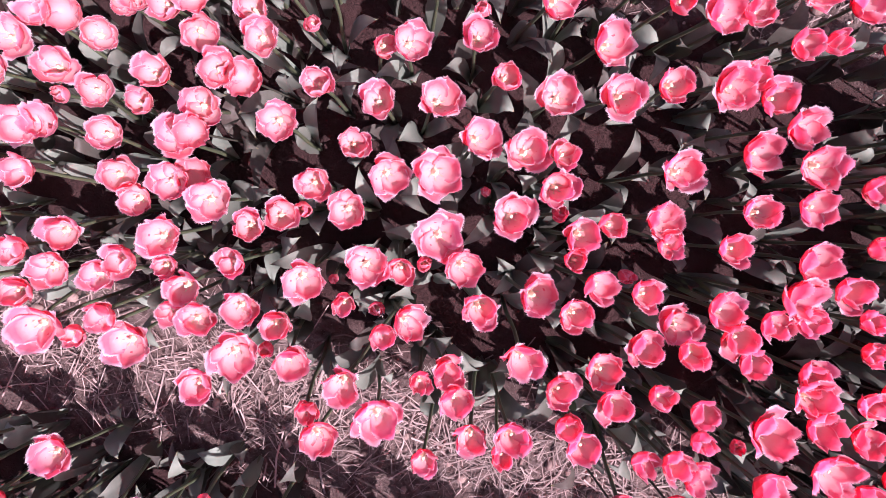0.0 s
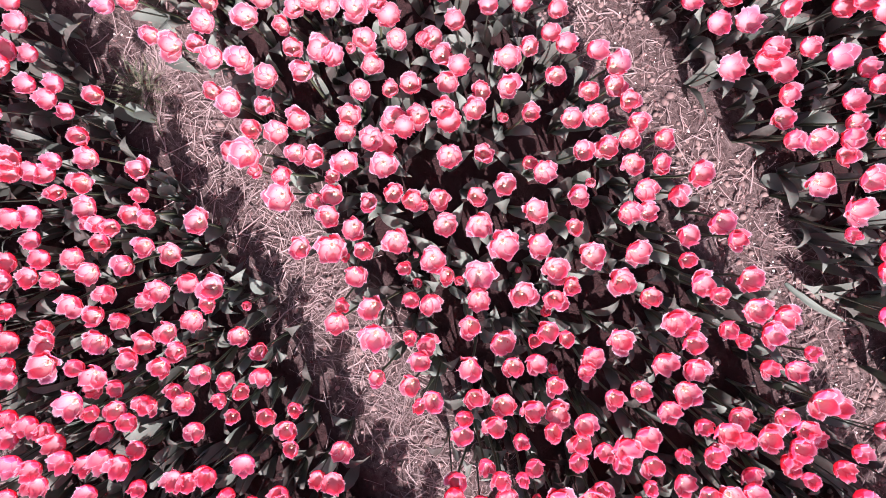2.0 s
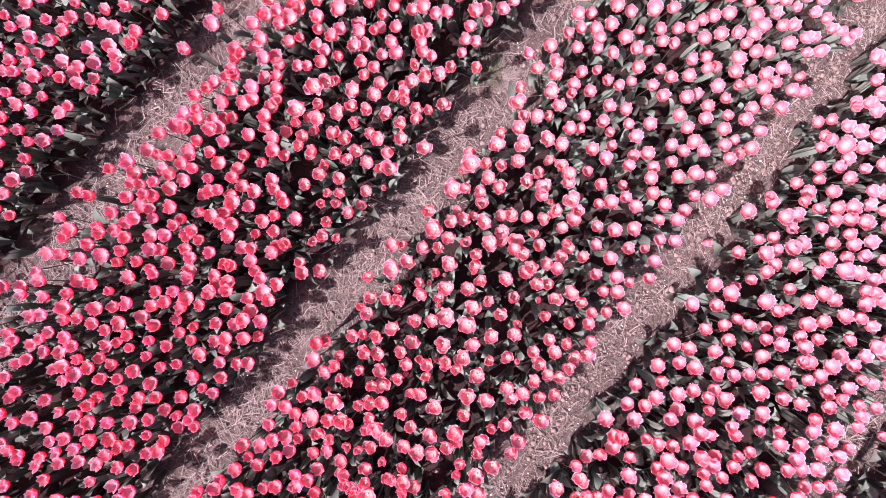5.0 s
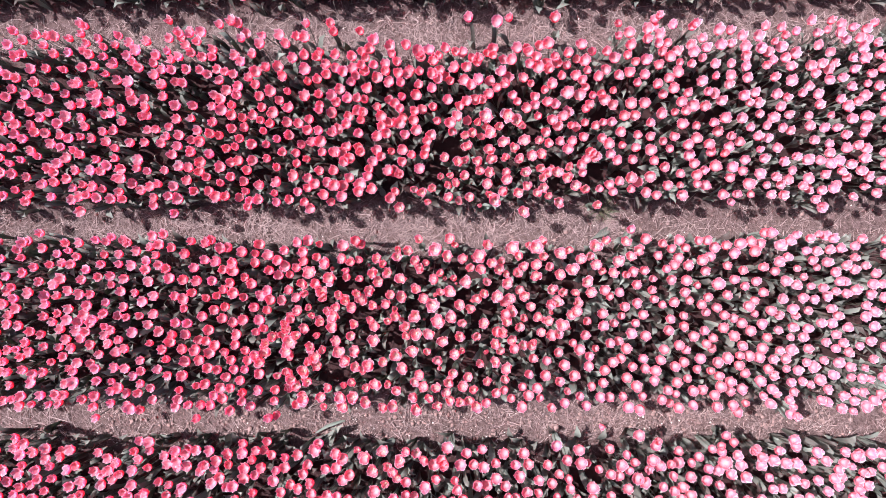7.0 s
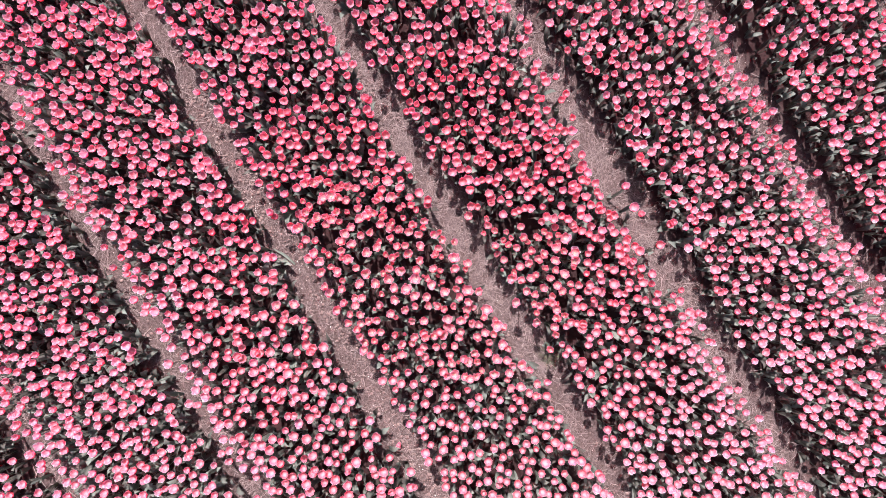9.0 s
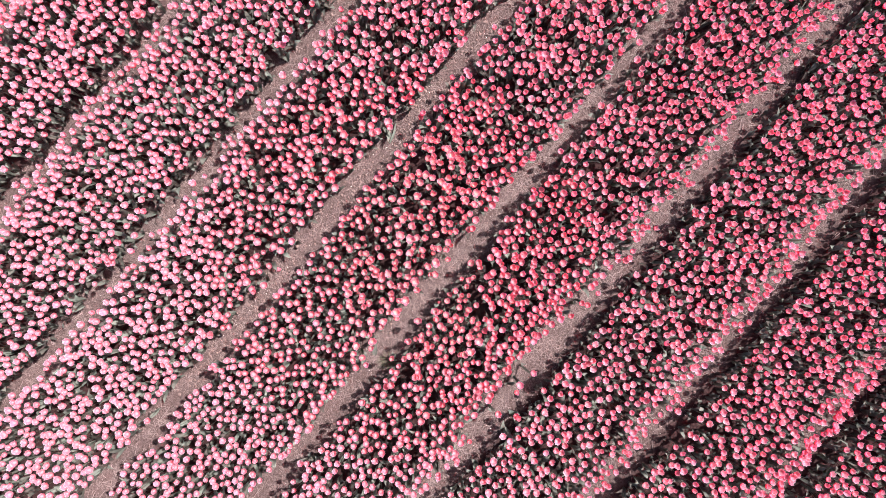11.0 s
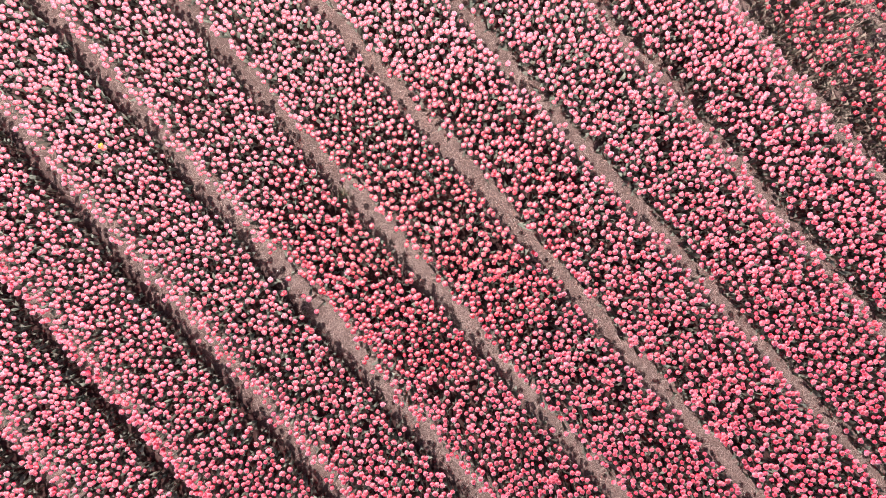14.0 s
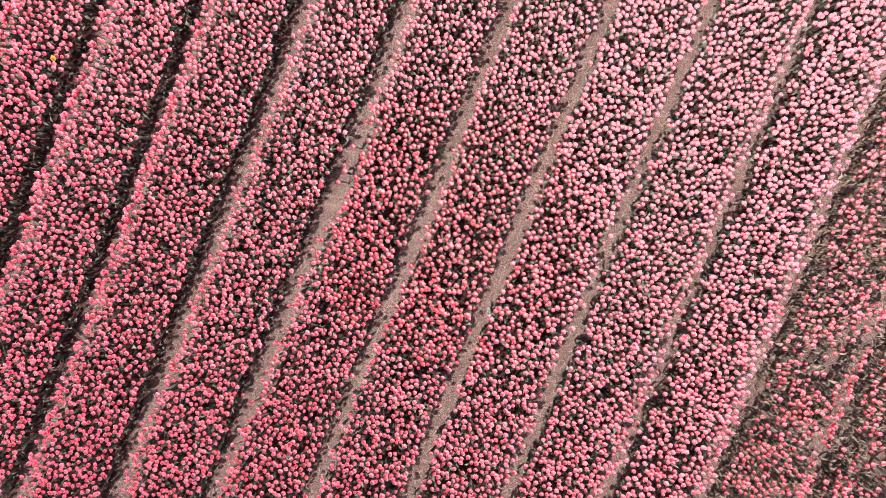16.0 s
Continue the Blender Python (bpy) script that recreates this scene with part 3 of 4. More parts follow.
# ---- the beds beyond: the same plants in their thousands ----
def low_flower(radius, height, openness, rows, cols, rng):
    """The cup in few faces, all petals grown together at the seat."""
    verts, along, faces = [(0, 0, -0.002)], [0.0], []
    for i in range(6):
        a = i * math.pi / 3 + rng.uniform(-0.1, 0.1)
        v, f, al = petal_sheet(radius, height, openness, rows, cols, False, rng, i % 2 == 1)
        v = v[cols + 1 : (rows + 1) * (cols + 1)]
        al = list(al[cols + 1 : (rows + 1) * (cols + 1)])
        v = v * (1 + rng.uniform(-0.05, 0.06))
        turn = np.array([[math.cos(a), -math.sin(a), 0], [math.sin(a), math.cos(a), 0], [0, 0, 1]])
        v, n, k = v @ turn.T, len(verts), cols + 1
        v[-k:, 2] += rng.uniform(-0.004, 0.004)
        v[-k:, :2] *= 1 + (rng.uniform(-0.11, 0.10, (k, 1)) if cols < 4 else (np.arange(k)[:, None] % 2) * 0.09 - 0.055 + rng.uniform(-0.06, 0.06, (k, 1)))
        faces += [(0, n + c + 1, n + c, -1) for c in range(cols)]
        faces += [(n + r * k + c, n + r * k + c + 1, n + (r + 1) * k + c + 1, n + (r + 1) * k + c) for r in range(rows - 1) for c in range(cols)]
        verts += [tuple(p) for p in v]
        along += al
    sides, rings = (12, (0.25, 0.5)) if rows > 3 else (6, (0.2, 0.5)) if rows > 2 else (6, (0.5,))
    for i, u in enumerate(rings):  # the outer skin of the cup
        r = radius * (0.16 + 0.84 * (1 - (1 - u) ** 1.9)) * (1 - (1 - openness) * max(0.0, u - 0.45) / 0.55) * (1.07 if sides == 12 else 1.10)
        n = len(verts)
        for s in range(sides):
            a = s * 2 * math.pi / sides
            verts.append((r * math.cos(a), r * math.sin(a), height * u**1.15 - 0.002)), along.append(0.66 + 0.2 * u)
        for s in range(sides):
            t = (s + 1) % sides
            faces.append((0, n + t, n + s, -1) if i == 0 else (n - sides + s, n - sides + t, n + t, n + s))
    return np.array(verts), np.array(faces), np.array(along)


def low_plant(kind, detail, rng):
    """Template of a whole plant in few faces: points, faces, along, material numbers, and which points ride on the flower."""
    width, openness = KINDS[kind]
    height = 0.032 + width * 0.18
    rows, cols = ((2, 2), (3, 2), (4, 7))[detail]
    v, f, al = low_flower(width / 2, height, openness, rows, cols, rng)
    verts, faces, along, mats = [v + (0, 0, STAND - height * 0.55)], [f], [al], [np.full(len(f), 3 if detail == 2 else 0)]
    count = len(v)
    for i in range(2):
        lv, lf, la = leaf_sheet(rng.uniform(0.2, 0.28), rng.uniform(0.038, 0.068), rng.uniform(0.03, 0.12), rng.uniform(0.12, 0.24), (2, 3, 5)[detail], 2, rng)
        a = i * 2.2 + rng.uniform(-0.5, 0.5)
        turn = np.array([[math.cos(a), -math.sin(a), 0], [math.sin(a), math.cos(a), 0], [0, 0, 1]])
        verts.append(lv @ turn.T), faces.append(np.array(lf) + count), along.append(np.array(la)), mats.append(np.ones(len(lf), int))
        count += len(lv)
    tv, tf = tube([(0, 0, -0.01), (0, 0, STAND - 0.03)], [0.0032, 0.003], 3)
    verts.append(np.array(tv)), faces.append(np.array(tf) + count), along.append(np.zeros(len(tv))), mats.append(np.full(len(tf), 2))
    return np.concatenate(verts), np.concatenate(faces), np.concatenate(along), np.concatenate(mats), len(v), STAND - height * 0.55


def scatter(rng, lo, hi, x0, x1, apart, tries, keep, taken):
    """Darts on the strip between lo and hi that keep their distance from each other and from those taken."""
    cells = {}

    def cell(p):
        return int(math.floor(p[0] / apart)), int(math.floor(p[1] / apart))

    def free(p):
        cx, cy = cell(p)
        for i in (-1, 0, 1):
            for j in (-1, 0, 1):
                for q in cells.get((cx + i, cy + j), ()):
                    if (q[0] - p[0]) ** 2 + (q[1] - p[1]) ** 2 < apart * apart:
                        return False
        return True

    for p in taken:
        cells.setdefault(cell(p), []).append(p)
    out = []
    for p in zip(rng.uniform(x0, x1, tries), rng.uniform(lo, hi, tries)):
        if keep(*p) and free(p):
            cells.setdefault(cell(p), []).append(p)
            out.append(p)
    return out


EDGE_NEAR, EDGE_FAR = 0.25, 1.465  # where a bed's flowers begin and end, from its lower walkway


PATCHES = (((1.25, -0.08), (-0.56, -1.85), (-1.58, -0.87), (0.23, 0.97)), ((1.03, 1.53), (1.15, -2.22), (-0.94, -2.28), (-1.08, 1.43)))


def settled(x, y):
    """The patches whose tulips have places of their own."""
    return any(inside(corners, x, y) for corners in PATCHES)


def inside(corners, x, y):
    return all((bx - ax) * (y - ay) - (by - ay) * (x - ax) < 0 for (ax, ay), (bx, by) in zip(corners, corners[1:] + corners[:1]))


def bare(x, y):
    """Thinned beds at the field's far side, with worn-out spots."""
    if y > -5.95:
        return 0.0
    spots = ((0.1, -7.05, 0.55), (0.35, -6.45, 0.45), (-0.7, -6.1, 0.3), (1.4, -7.6, 0.5), (-2.6, -7.3, 0.5), (3.4, -6.9, 0.6), (-1.2, -8.3, 0.7))
    near = max(math.exp(-(((x - a) / r) ** 2 + ((y - b) / r) ** 2)) for a, b, r in spots)
    return min(0.94, 0.48 + 0.48 * float(smooth_noise(np.array(x), np.array(y), 0.42, 1)) + 0.4 * near)


# further plants of the beds round the nearest ones
noted = []


def stand(x, y):
    noted.append((x, y))


stand(0.42, 1.32)
stand(0.51, 1.33)
stand(0.58, 1.33)
stand(0.81, 1.32)
stand(0.89, 1.28)
stand(-1.06, 1.27)
stand(-1.03, 1.30)
stand(-0.99, 1.21)
stand(-0.92, 1.28)
stand(-0.81, 1.26)
stand(-0.74, 1.30)
stand(-0.74, 1.20)
stand(-0.71, 1.26)
stand(-0.69, 1.32)
stand(-0.65, 1.36)
stand(-0.65, 1.20)
stand(-0.58, 1.21)
stand(-0.54, 1.34)
stand(-0.52, 1.28)
stand(-0.49, 1.22)
stand(-0.42, 1.34)
stand(-0.39, 1.17)
stand(-0.34, 1.30)
stand(-0.32, 1.26)
stand(-0.26, 1.30)
stand(-0.23, 1.23)
stand(-0.19, 1.26)
stand(-0.19, 1.16)
stand(-0.14, 1.31)
stand(-0.07, 1.28)
stand(-0.08, 1.18)
stand(-0.03, 1.30)
stand(0.00, 1.18)
stand(0.04, 1.24)
stand(0.08, 1.21)
stand(0.09, 1.23)
stand(0.14, 1.29)
stand(0.19, 1.31)
stand(0.19, 1.26)
stand(0.25, 1.14)
stand(0.26, 1.24)
stand(0.33, 1.23)
stand(0.36, 1.31)
stand(0.40, 1.11)
stand(0.44, 1.28)
stand(0.45, 1.20)
stand(0.49, 1.24)
stand(0.51, 1.17)
stand(0.57, 1.21)
stand(0.58, 1.16)
stand(0.63, 1.25)
stand(0.64, 1.21)
stand(0.67, 1.11)
stand(0.72, 1.27)
stand(0.72, 1.20)
stand(0.77, 1.12)
stand(0.78, 1.24)
stand(0.84, 1.22)
stand(0.85, 1.15)
stand(0.93, 1.10)
stand(0.98, 1.27)
stand(0.98, 1.16)
stand(1.04, 1.23)
stand(-1.05, 1.10)
stand(-0.99, 1.14)
stand(-0.92, 1.19)
stand(-0.90, 1.04)
stand(-0.87, 1.15)
stand(-0.81, 1.18)
stand(-0.81, 1.09)
stand(-0.79, 1.13)
stand(-0.72, 1.15)
stand(-0.69, 1.03)
stand(-0.64, 1.12)
stand(-0.56, 1.16)
stand(-0.55, 1.09)
stand(-0.48, 1.14)
stand(-0.46, 1.07)
stand(-0.45, 0.98)
stand(-0.41, 1.14)
stand(-0.36, 0.99)
stand(-0.33, 1.15)
stand(-0.34, 1.06)
stand(-0.24, 1.13)
stand(-0.24, 1.03)
stand(-0.20, 1.09)
stand(-0.15, 1.13)
stand(-0.12, 1.09)
stand(-0.01, 1.09)
stand(0.03, 1.05)
stand(0.06, 0.95)
stand(0.09, 1.08)
stand(0.11, 0.95)
stand(0.16, 1.09)
stand(0.16, 0.99)
stand(0.22, 1.03)
stand(0.28, 1.06)
stand(0.29, 1.11)
stand(0.33, 0.99)
stand(0.36, 0.93)
stand(0.45, 1.06)
stand(0.48, 0.97)
stand(0.48, 0.91)
stand(0.55, 1.02)
stand(0.57, 0.92)
stand(0.60, 1.05)
stand(0.62, 0.90)
stand(0.71, 0.99)
stand(0.79, 0.98)
stand(0.81, 1.08)
stand(0.84, 1.03)
stand(0.86, 0.91)
stand(0.88, 0.97)
stand(0.95, 0.99)
stand(0.97, 0.94)
stand(1.03, 1.01)
stand(1.03, 0.91)
stand(-1.04, 0.99)
stand(-1.04, 0.93)
stand(-1.04, 0.88)
stand(-0.96, 0.99)
stand(-0.96, 0.87)
stand(-0.92, 0.94)
stand(-0.84, 0.97)
stand(-0.84, 0.84)
stand(-0.78, 0.89)
stand(-0.77, 0.97)
stand(-0.75, 0.82)
stand(-0.72, 0.96)
stand(-0.73, 0.87)
stand(-0.63, 0.91)
stand(-0.60, 0.84)
stand(-0.56, 0.97)
stand(-0.55, 0.79)
stand(-0.51, 0.93)
stand(-0.52, 0.80)
stand(-0.47, 0.79)
stand(-0.46, 0.89)
stand(-0.45, 0.83)
stand(-0.37, 0.81)
stand(-0.36, 0.87)
stand(-0.32, 0.89)
stand(-0.24, 0.90)
stand(-0.20, 0.81)
stand(-0.13, 0.95)
stand(-0.11, 0.78)
stand(-0.05, 0.91)
stand(-0.06, 0.82)
stand(0.00, 0.93)
stand(0.01, 0.81)
stand(0.43, 0.89)
stand(0.51, 0.83)
stand(0.55, 0.72)
stand(0.60, 0.81)
stand(0.64, 0.76)
stand(0.69, 0.83)
stand(0.71, 0.87)
stand(0.73, 0.76)
stand(0.77, 0.76)
stand(0.84, 0.87)
stand(0.83, 0.78)
stand(0.91, 0.76)
stand(0.96, 0.79)
stand(0.95, 0.68)
stand(1.02, 0.79)
stand(-1.03, 0.74)
stand(-1.03, 0.67)
stand(-0.95, 0.73)
stand(-0.92, 0.75)
stand(-0.85, 0.78)
stand(-0.85, 0.63)
stand(-0.77, 0.63)
stand(-0.76, 0.72)
stand(-0.64, 0.60)
stand(-0.63, 0.70)
stand(-0.59, 0.76)
stand(-0.56, 0.71)
stand(-0.54, 0.60)
stand(-0.45, 0.61)
stand(-0.44, 0.71)
stand(-0.36, 0.74)
stand(-0.28, 0.67)
stand(-0.29, 0.61)
stand(-0.26, 0.71)
stand(-0.11, 0.73)
stand(0.58, 0.64)
stand(0.65, 0.66)
stand(0.71, 0.60)
stand(0.75, 0.65)
stand(0.82, 0.68)
stand(0.84, 0.53)
stand(0.87, 0.58)
stand(0.90, 0.55)
stand(1.00, 0.63)
stand(1.01, 0.56)
stand(1.06, 0.51)
stand(-1.02, 0.59)
stand(-0.93, 0.58)
stand(-0.94, 0.46)
stand(-0.90, 0.59)
stand(-0.87, 0.52)
stand(-0.83, 0.54)
stand(-0.75, 0.59)
stand(-0.70, 0.47)
stand(-0.70, 0.42)
stand(-0.66, 0.52)
stand(-0.61, 0.56)
stand(-0.55, 0.45)
stand(-0.51, 0.45)
stand(-0.48, 0.43)
stand(-0.46, 0.52)
stand(-0.38, 0.56)
stand(-0.33, 0.47)
stand(-0.29, 0.56)
stand(0.80, 0.49)
stand(0.81, 0.43)
stand(0.94, 0.32)
stand(1.01, 0.35)
stand(1.03, 0.29)
stand(1.07, 0.37)
stand(-1.01, 0.29)
stand(-1.00, 0.38)
stand(-0.97, 0.24)
stand(-0.94, 0.36)
stand(-0.88, 0.36)
stand(-0.89, 0.28)
stand(-0.84, 0.41)
stand(-0.76, 0.36)
stand(-0.77, 0.31)
stand(-0.67, 0.33)
stand(-0.55, 0.27)
stand(-0.51, 0.31)
stand(-0.90, -0.07)
stand(-0.78, -0.04)
stand(0.97, -0.40)
stand(1.01, -0.44)
stand(0.84, -0.61)
stand(0.95, -0.56)
stand(0.95, -0.65)
stand(1.03, -0.63)
stand(1.08, -0.58)
stand(0.75, -0.77)
stand(0.79, -0.82)
stand(0.83, -0.71)
stand(0.85, -0.86)
stand(0.90, -0.81)
stand(1.00, -0.77)
stand(1.07, -0.76)
stand(0.42, -0.98)
stand(0.55, -0.99)
stand(0.64, -1.04)
stand(0.75, -1.00)
stand(0.86, -0.93)
stand(0.88, -1.08)
stand(0.95, -1.05)
stand(0.97, -0.96)
stand(1.03, -0.91)
stand(0.39, -1.08)
stand(0.39, -1.23)
stand(0.43, -1.15)
stand(0.50, -1.09)
stand(0.51, -1.17)
stand(0.59, -1.23)
stand(0.69, -1.20)
stand(0.70, -1.11)
stand(0.79, -1.15)
stand(0.84, -1.22)
stand(0.94, -1.16)
stand(1.01, -1.17)
stand(1.10, -1.15)
stand(-0.15, -1.54)
stand(-0.01, -1.57)
stand(0.10, -1.54)
stand(0.26, -1.57)
stand(0.40, -1.57)
stand(0.57, -1.64)
stand(0.63, -1.52)
stand(0.70, -1.60)
stand(0.80, -1.54)
stand(0.80, -1.63)
stand(0.85, -1.63)
stand(1.01, -1.54)
stand(1.08, -1.64)
stand(-0.94, -1.56)
stand(-0.94, -1.66)
stand(-0.89, -1.59)
stand(-0.85, -1.71)
stand(-0.25, -1.65)
stand(-0.23, -1.75)
stand(-0.19, -1.61)
stand(-0.17, -1.64)
stand(-0.10, -1.75)
stand(-0.06, -1.65)
stand(0.04, -1.65)
stand(0.06, -1.79)
stand(0.11, -1.66)
stand(0.14, -1.80)
stand(0.20, -1.63)
stand(0.20, -1.74)
stand(0.26, -1.79)
stand(0.33, -1.64)
stand(0.37, -1.72)
stand(0.41, -1.83)
stand(0.43, -1.65)
stand(0.50, -1.74)
stand(0.59, -1.77)
stand(0.65, -1.71)
stand(0.72, -1.75)
stand(0.73, -1.82)
stand(0.88, -1.80)
stand(0.93, -1.68)
stand(1.01, -1.71)
stand(1.01, -1.86)
stand(1.07, -1.72)
stand(-0.94, -1.87)
stand(-0.90, -1.76)
stand(-0.86, -1.89)
stand(-0.69, -1.91)
stand(-0.67, -1.83)
stand(-0.53, -1.88)
stand(-0.45, -1.77)
stand(-0.45, -1.86)
stand(-0.39, -1.88)
stand(-0.36, -1.95)
stand(-0.30, -1.80)
stand(-0.20, -1.95)
stand(-0.19, -1.90)
stand(-0.11, -1.91)
stand(-0.08, -1.81)
stand(-0.04, -1.88)
stand(0.03, -1.94)
stand(0.10, -1.95)
stand(0.14, -1.90)
stand(0.23, -1.92)
stand(0.28, -1.88)
stand(0.34, -1.88)
stand(0.33, -1.96)
stand(0.46, -1.91)
stand(0.50, -1.85)
stand(0.51, -1.97)
stand(0.57, -2.04)
stand(0.63, -1.87)
stand(0.65, -1.99)
stand(0.72, -1.92)
stand(0.75, -2.02)
stand(0.78, -1.91)
stand(0.80, -1.97)
stand(0.88, -1.88)
stand(0.91, -2.03)
stand(0.92, -1.91)
stand(1.03, -1.98)
stand(1.10, -2.01)
stand(-0.83, -2.02)
stand(-0.82, -1.94)
stand(-0.76, -1.95)
stand(-0.69, -2.10)
stand(-0.64, -2.04)
stand(-0.57, -2.02)
stand(-0.54, -1.95)
stand(-0.45, -1.99)
stand(-0.43, -2.07)
stand(-0.40, -2.04)
stand(-0.35, -2.13)
stand(-0.27, -2.08)
stand(-0.26, -1.99)
stand(-0.20, -2.06)
stand(-0.19, -2.14)
stand(-0.10, -2.00)
stand(-0.09, -2.17)
stand(-0.06, -2.11)
stand(0.01, -2.12)
stand(0.02, -2.03)
stand(0.06, -2.10)
stand(0.13, -2.02)
stand(0.21, -2.11)
stand(0.23, -2.06)
stand(0.31, -2.20)
stand(0.33, -2.06)
stand(0.39, -2.17)
stand(0.48, -2.07)
stand(0.52, -2.17)
stand(0.62, -2.21)
stand(0.64, -2.12)
stand(0.75, -2.16)
stand(0.77, -2.20)
stand(0.82, -2.13)
stand(0.85, -2.08)
stand(0.89, -2.14)
stand(0.99, -2.11)
stand(1.08, -2.19)
stand(1.11, -2.08)
stand(-0.91, -2.18)
stand(-0.91, -2.24)
stand(-0.90, -2.10)
stand(-0.80, -2.11)
stand(-0.74, -2.14)
stand(-0.74, -2.22)
stand(-0.65, -2.14)
stand(-0.58, -2.16)
stand(-0.53, -2.15)
stand(-0.48, -2.23)
stand(-0.44, -2.21)
stand(-0.28, -2.16)
stand(-0.28, -2.19)
stand(-0.18, -2.22)
stand(-0.01, -2.22)
stand(0.07, -2.22)
stand(0.13, -2.20)
stand(0.19, -2.23)
stand(1.08, -0.42)
stand(1.09, -0.89)
stand(0.68, -0.93)
stand(0.56, -0.90)
stand(0.46, -0.88)
stand(0.64, -0.84)
stand(0.60, -0.72)
stand(0.59, -0.50)
stand(0.33, -0.81)
stand(0.21, -0.69)
stand(0.27, -0.56)
stand(0.26, -0.48)
stand(0.26, -1.10)
stand(0.20, -1.12)
stand(0.14, -1.19)
stand(0.31, -1.16)


def plant_bed(index):
    rng = np.random.RandomState(500 + index)
    lo, hi = index * PITCH + EDGE_NEAR + (0.035 if index > 0 else 0.0), index * PITCH + EDGE_FAR
    middle = (lo + hi) / 2
    reach = math.sqrt(max(1.0, 9.2**2 - (middle + 0.4) ** 2))
    taken = [p for p in planted + noted if lo - 0.3 < p[1] < hi + 0.3]
    spots = scatter(rng, lo, hi, -reach, reach, 0.064, int(2 * reach * (hi - lo) * 340), lambda x, y: not settled(x, y) and rng.uniform() > bare(x, y), taken)
    # a few strays lean out over the walkway
    spots += [(float(rng.uniform(-reach, reach)), float(lo - rng.uniform(0.01, 0.09))) for _ in range(int(reach * (4 if -3 < index < 2 else 0 if index > -3 else 12 if index > -5 else 30)))]
    spots += [(float(rng.uniform(-reach, reach)), float(hi + rng.uniform(-0.03, 0.10))) for _ in range(int(reach * (9 if index < 2 else 40))) if index > -5]
    spots = [p for p in spots if not settled(*p)]
    spots += [p for p in noted if -0.75 <= p[1] - middle - 0.06 + 0.0025 < 0.75]
    at = np.array(spots)
    far = np.hypot(at[:, 0], at[:, 1] + 0.4)
    near = np.where(far < 2.2, 2, np.where(far < 4.1, 1, 0))
    kinds = (3, 4, 4, 5, 5, 5, 4) if index > -5 else (3, 4, 3, 4, 2, 5, 3)
    pools = {d: [low_plant(k, d, rng) for k in kinds] for d in (2, 1, 0)}
    V, F, A, M, total = [], [], [], [], 0
    pick = rng.randint(0, 7, len(at))
    for detail in (2, 1, 0):
        for n, (v, f, al, mat, head, seat) in enumerate(pools[detail]):
            mine = at[(pick == n) & (near == detail)]
            if not len(mine):
                continue
            c = len(mine)
            turn, sx, sy = rng.uniform(0, 2 * np.pi, c), rng.normal(-0.07, 0.07, c), rng.normal(0.01, 0.07, c)
            sy += 0.16 * np.clip((mine[:, 1] - middle) / 0.65, -1.3, 1.3) ** 5  # those on the rim lean out
            tall, wide = rng.normal(1.0, 0.045, c), rng.normal(1.0 if index > -2 else 1.07, 0.06, c)
            ca, sa = np.cos(turn)[:, None] * wide[:, None], np.sin(turn)[:, None] * wide[:, None]
            x, y, z = v[:, 0] * ca - v[:, 1] * sa, v[:, 0] * sa + v[:, 1] * ca, v[:, 2] * tall[:, None]
            # the flowers nod to the sun
            nod, side = np.radians(rng.normal(11, 7, c))[:, None], (SUN_AZIMUTH + rng.normal(0, 0.4, c))[:, None]
            low = seat * tall[:, None]
            to = x[:, :head] * np.cos(side) + y[:, :head] * np.sin(side)
            up = z[:, :head] - low
            move = to * (np.cos(nod) - 1) + up * np.sin(nod)
            z[:, :head] = low + up * np.cos(nod) - to * np.sin(nod)
            x[:, :head] += move * np.cos(side)
            y[:, :head] += move * np.sin(side)
            x, y = x + (z - STAND) * sx[:, None] + mine[:, :1], y + (z - STAND) * sy[:, None] + mine[:, 1:]
            foot = ground_height(mine[:, 0], mine[:, 1])[:, None] - 0.008
            V.append(np.stack([x, y, z + foot], -1).reshape(-1, 3))
            shift = total + np.arange(c)[:, None, None] * len(v)
            F.append(np.where(f[None] < 0, -1, f[None] + shift).reshape(-1, 4))
            A.append(np.tile(al, c)), M.append(np.tile(mat, c))
            total += c * len(v)
    me = mesh_of_quads("tulip_bed", np.concatenate(V), np.concatenate(F), [PETAL_FAR if index > -5 else PETAL_LATE, LEAF_FAR if index > -5 else LEAF_WORN, STALK, PETAL_MID], np.concatenate(A), np.concatenate(M))
    label = "thinned bed of pink tulips with bare soil showing" if index <= -5 else "dense bed of pink fringed tulips with grey-green leaves"
    return tagged(new("tulip_bed", me), label, "tulip bed", "tulip beds of the field", "stuff")


for bed in range(-7, 6):
    plant_bed(bed)


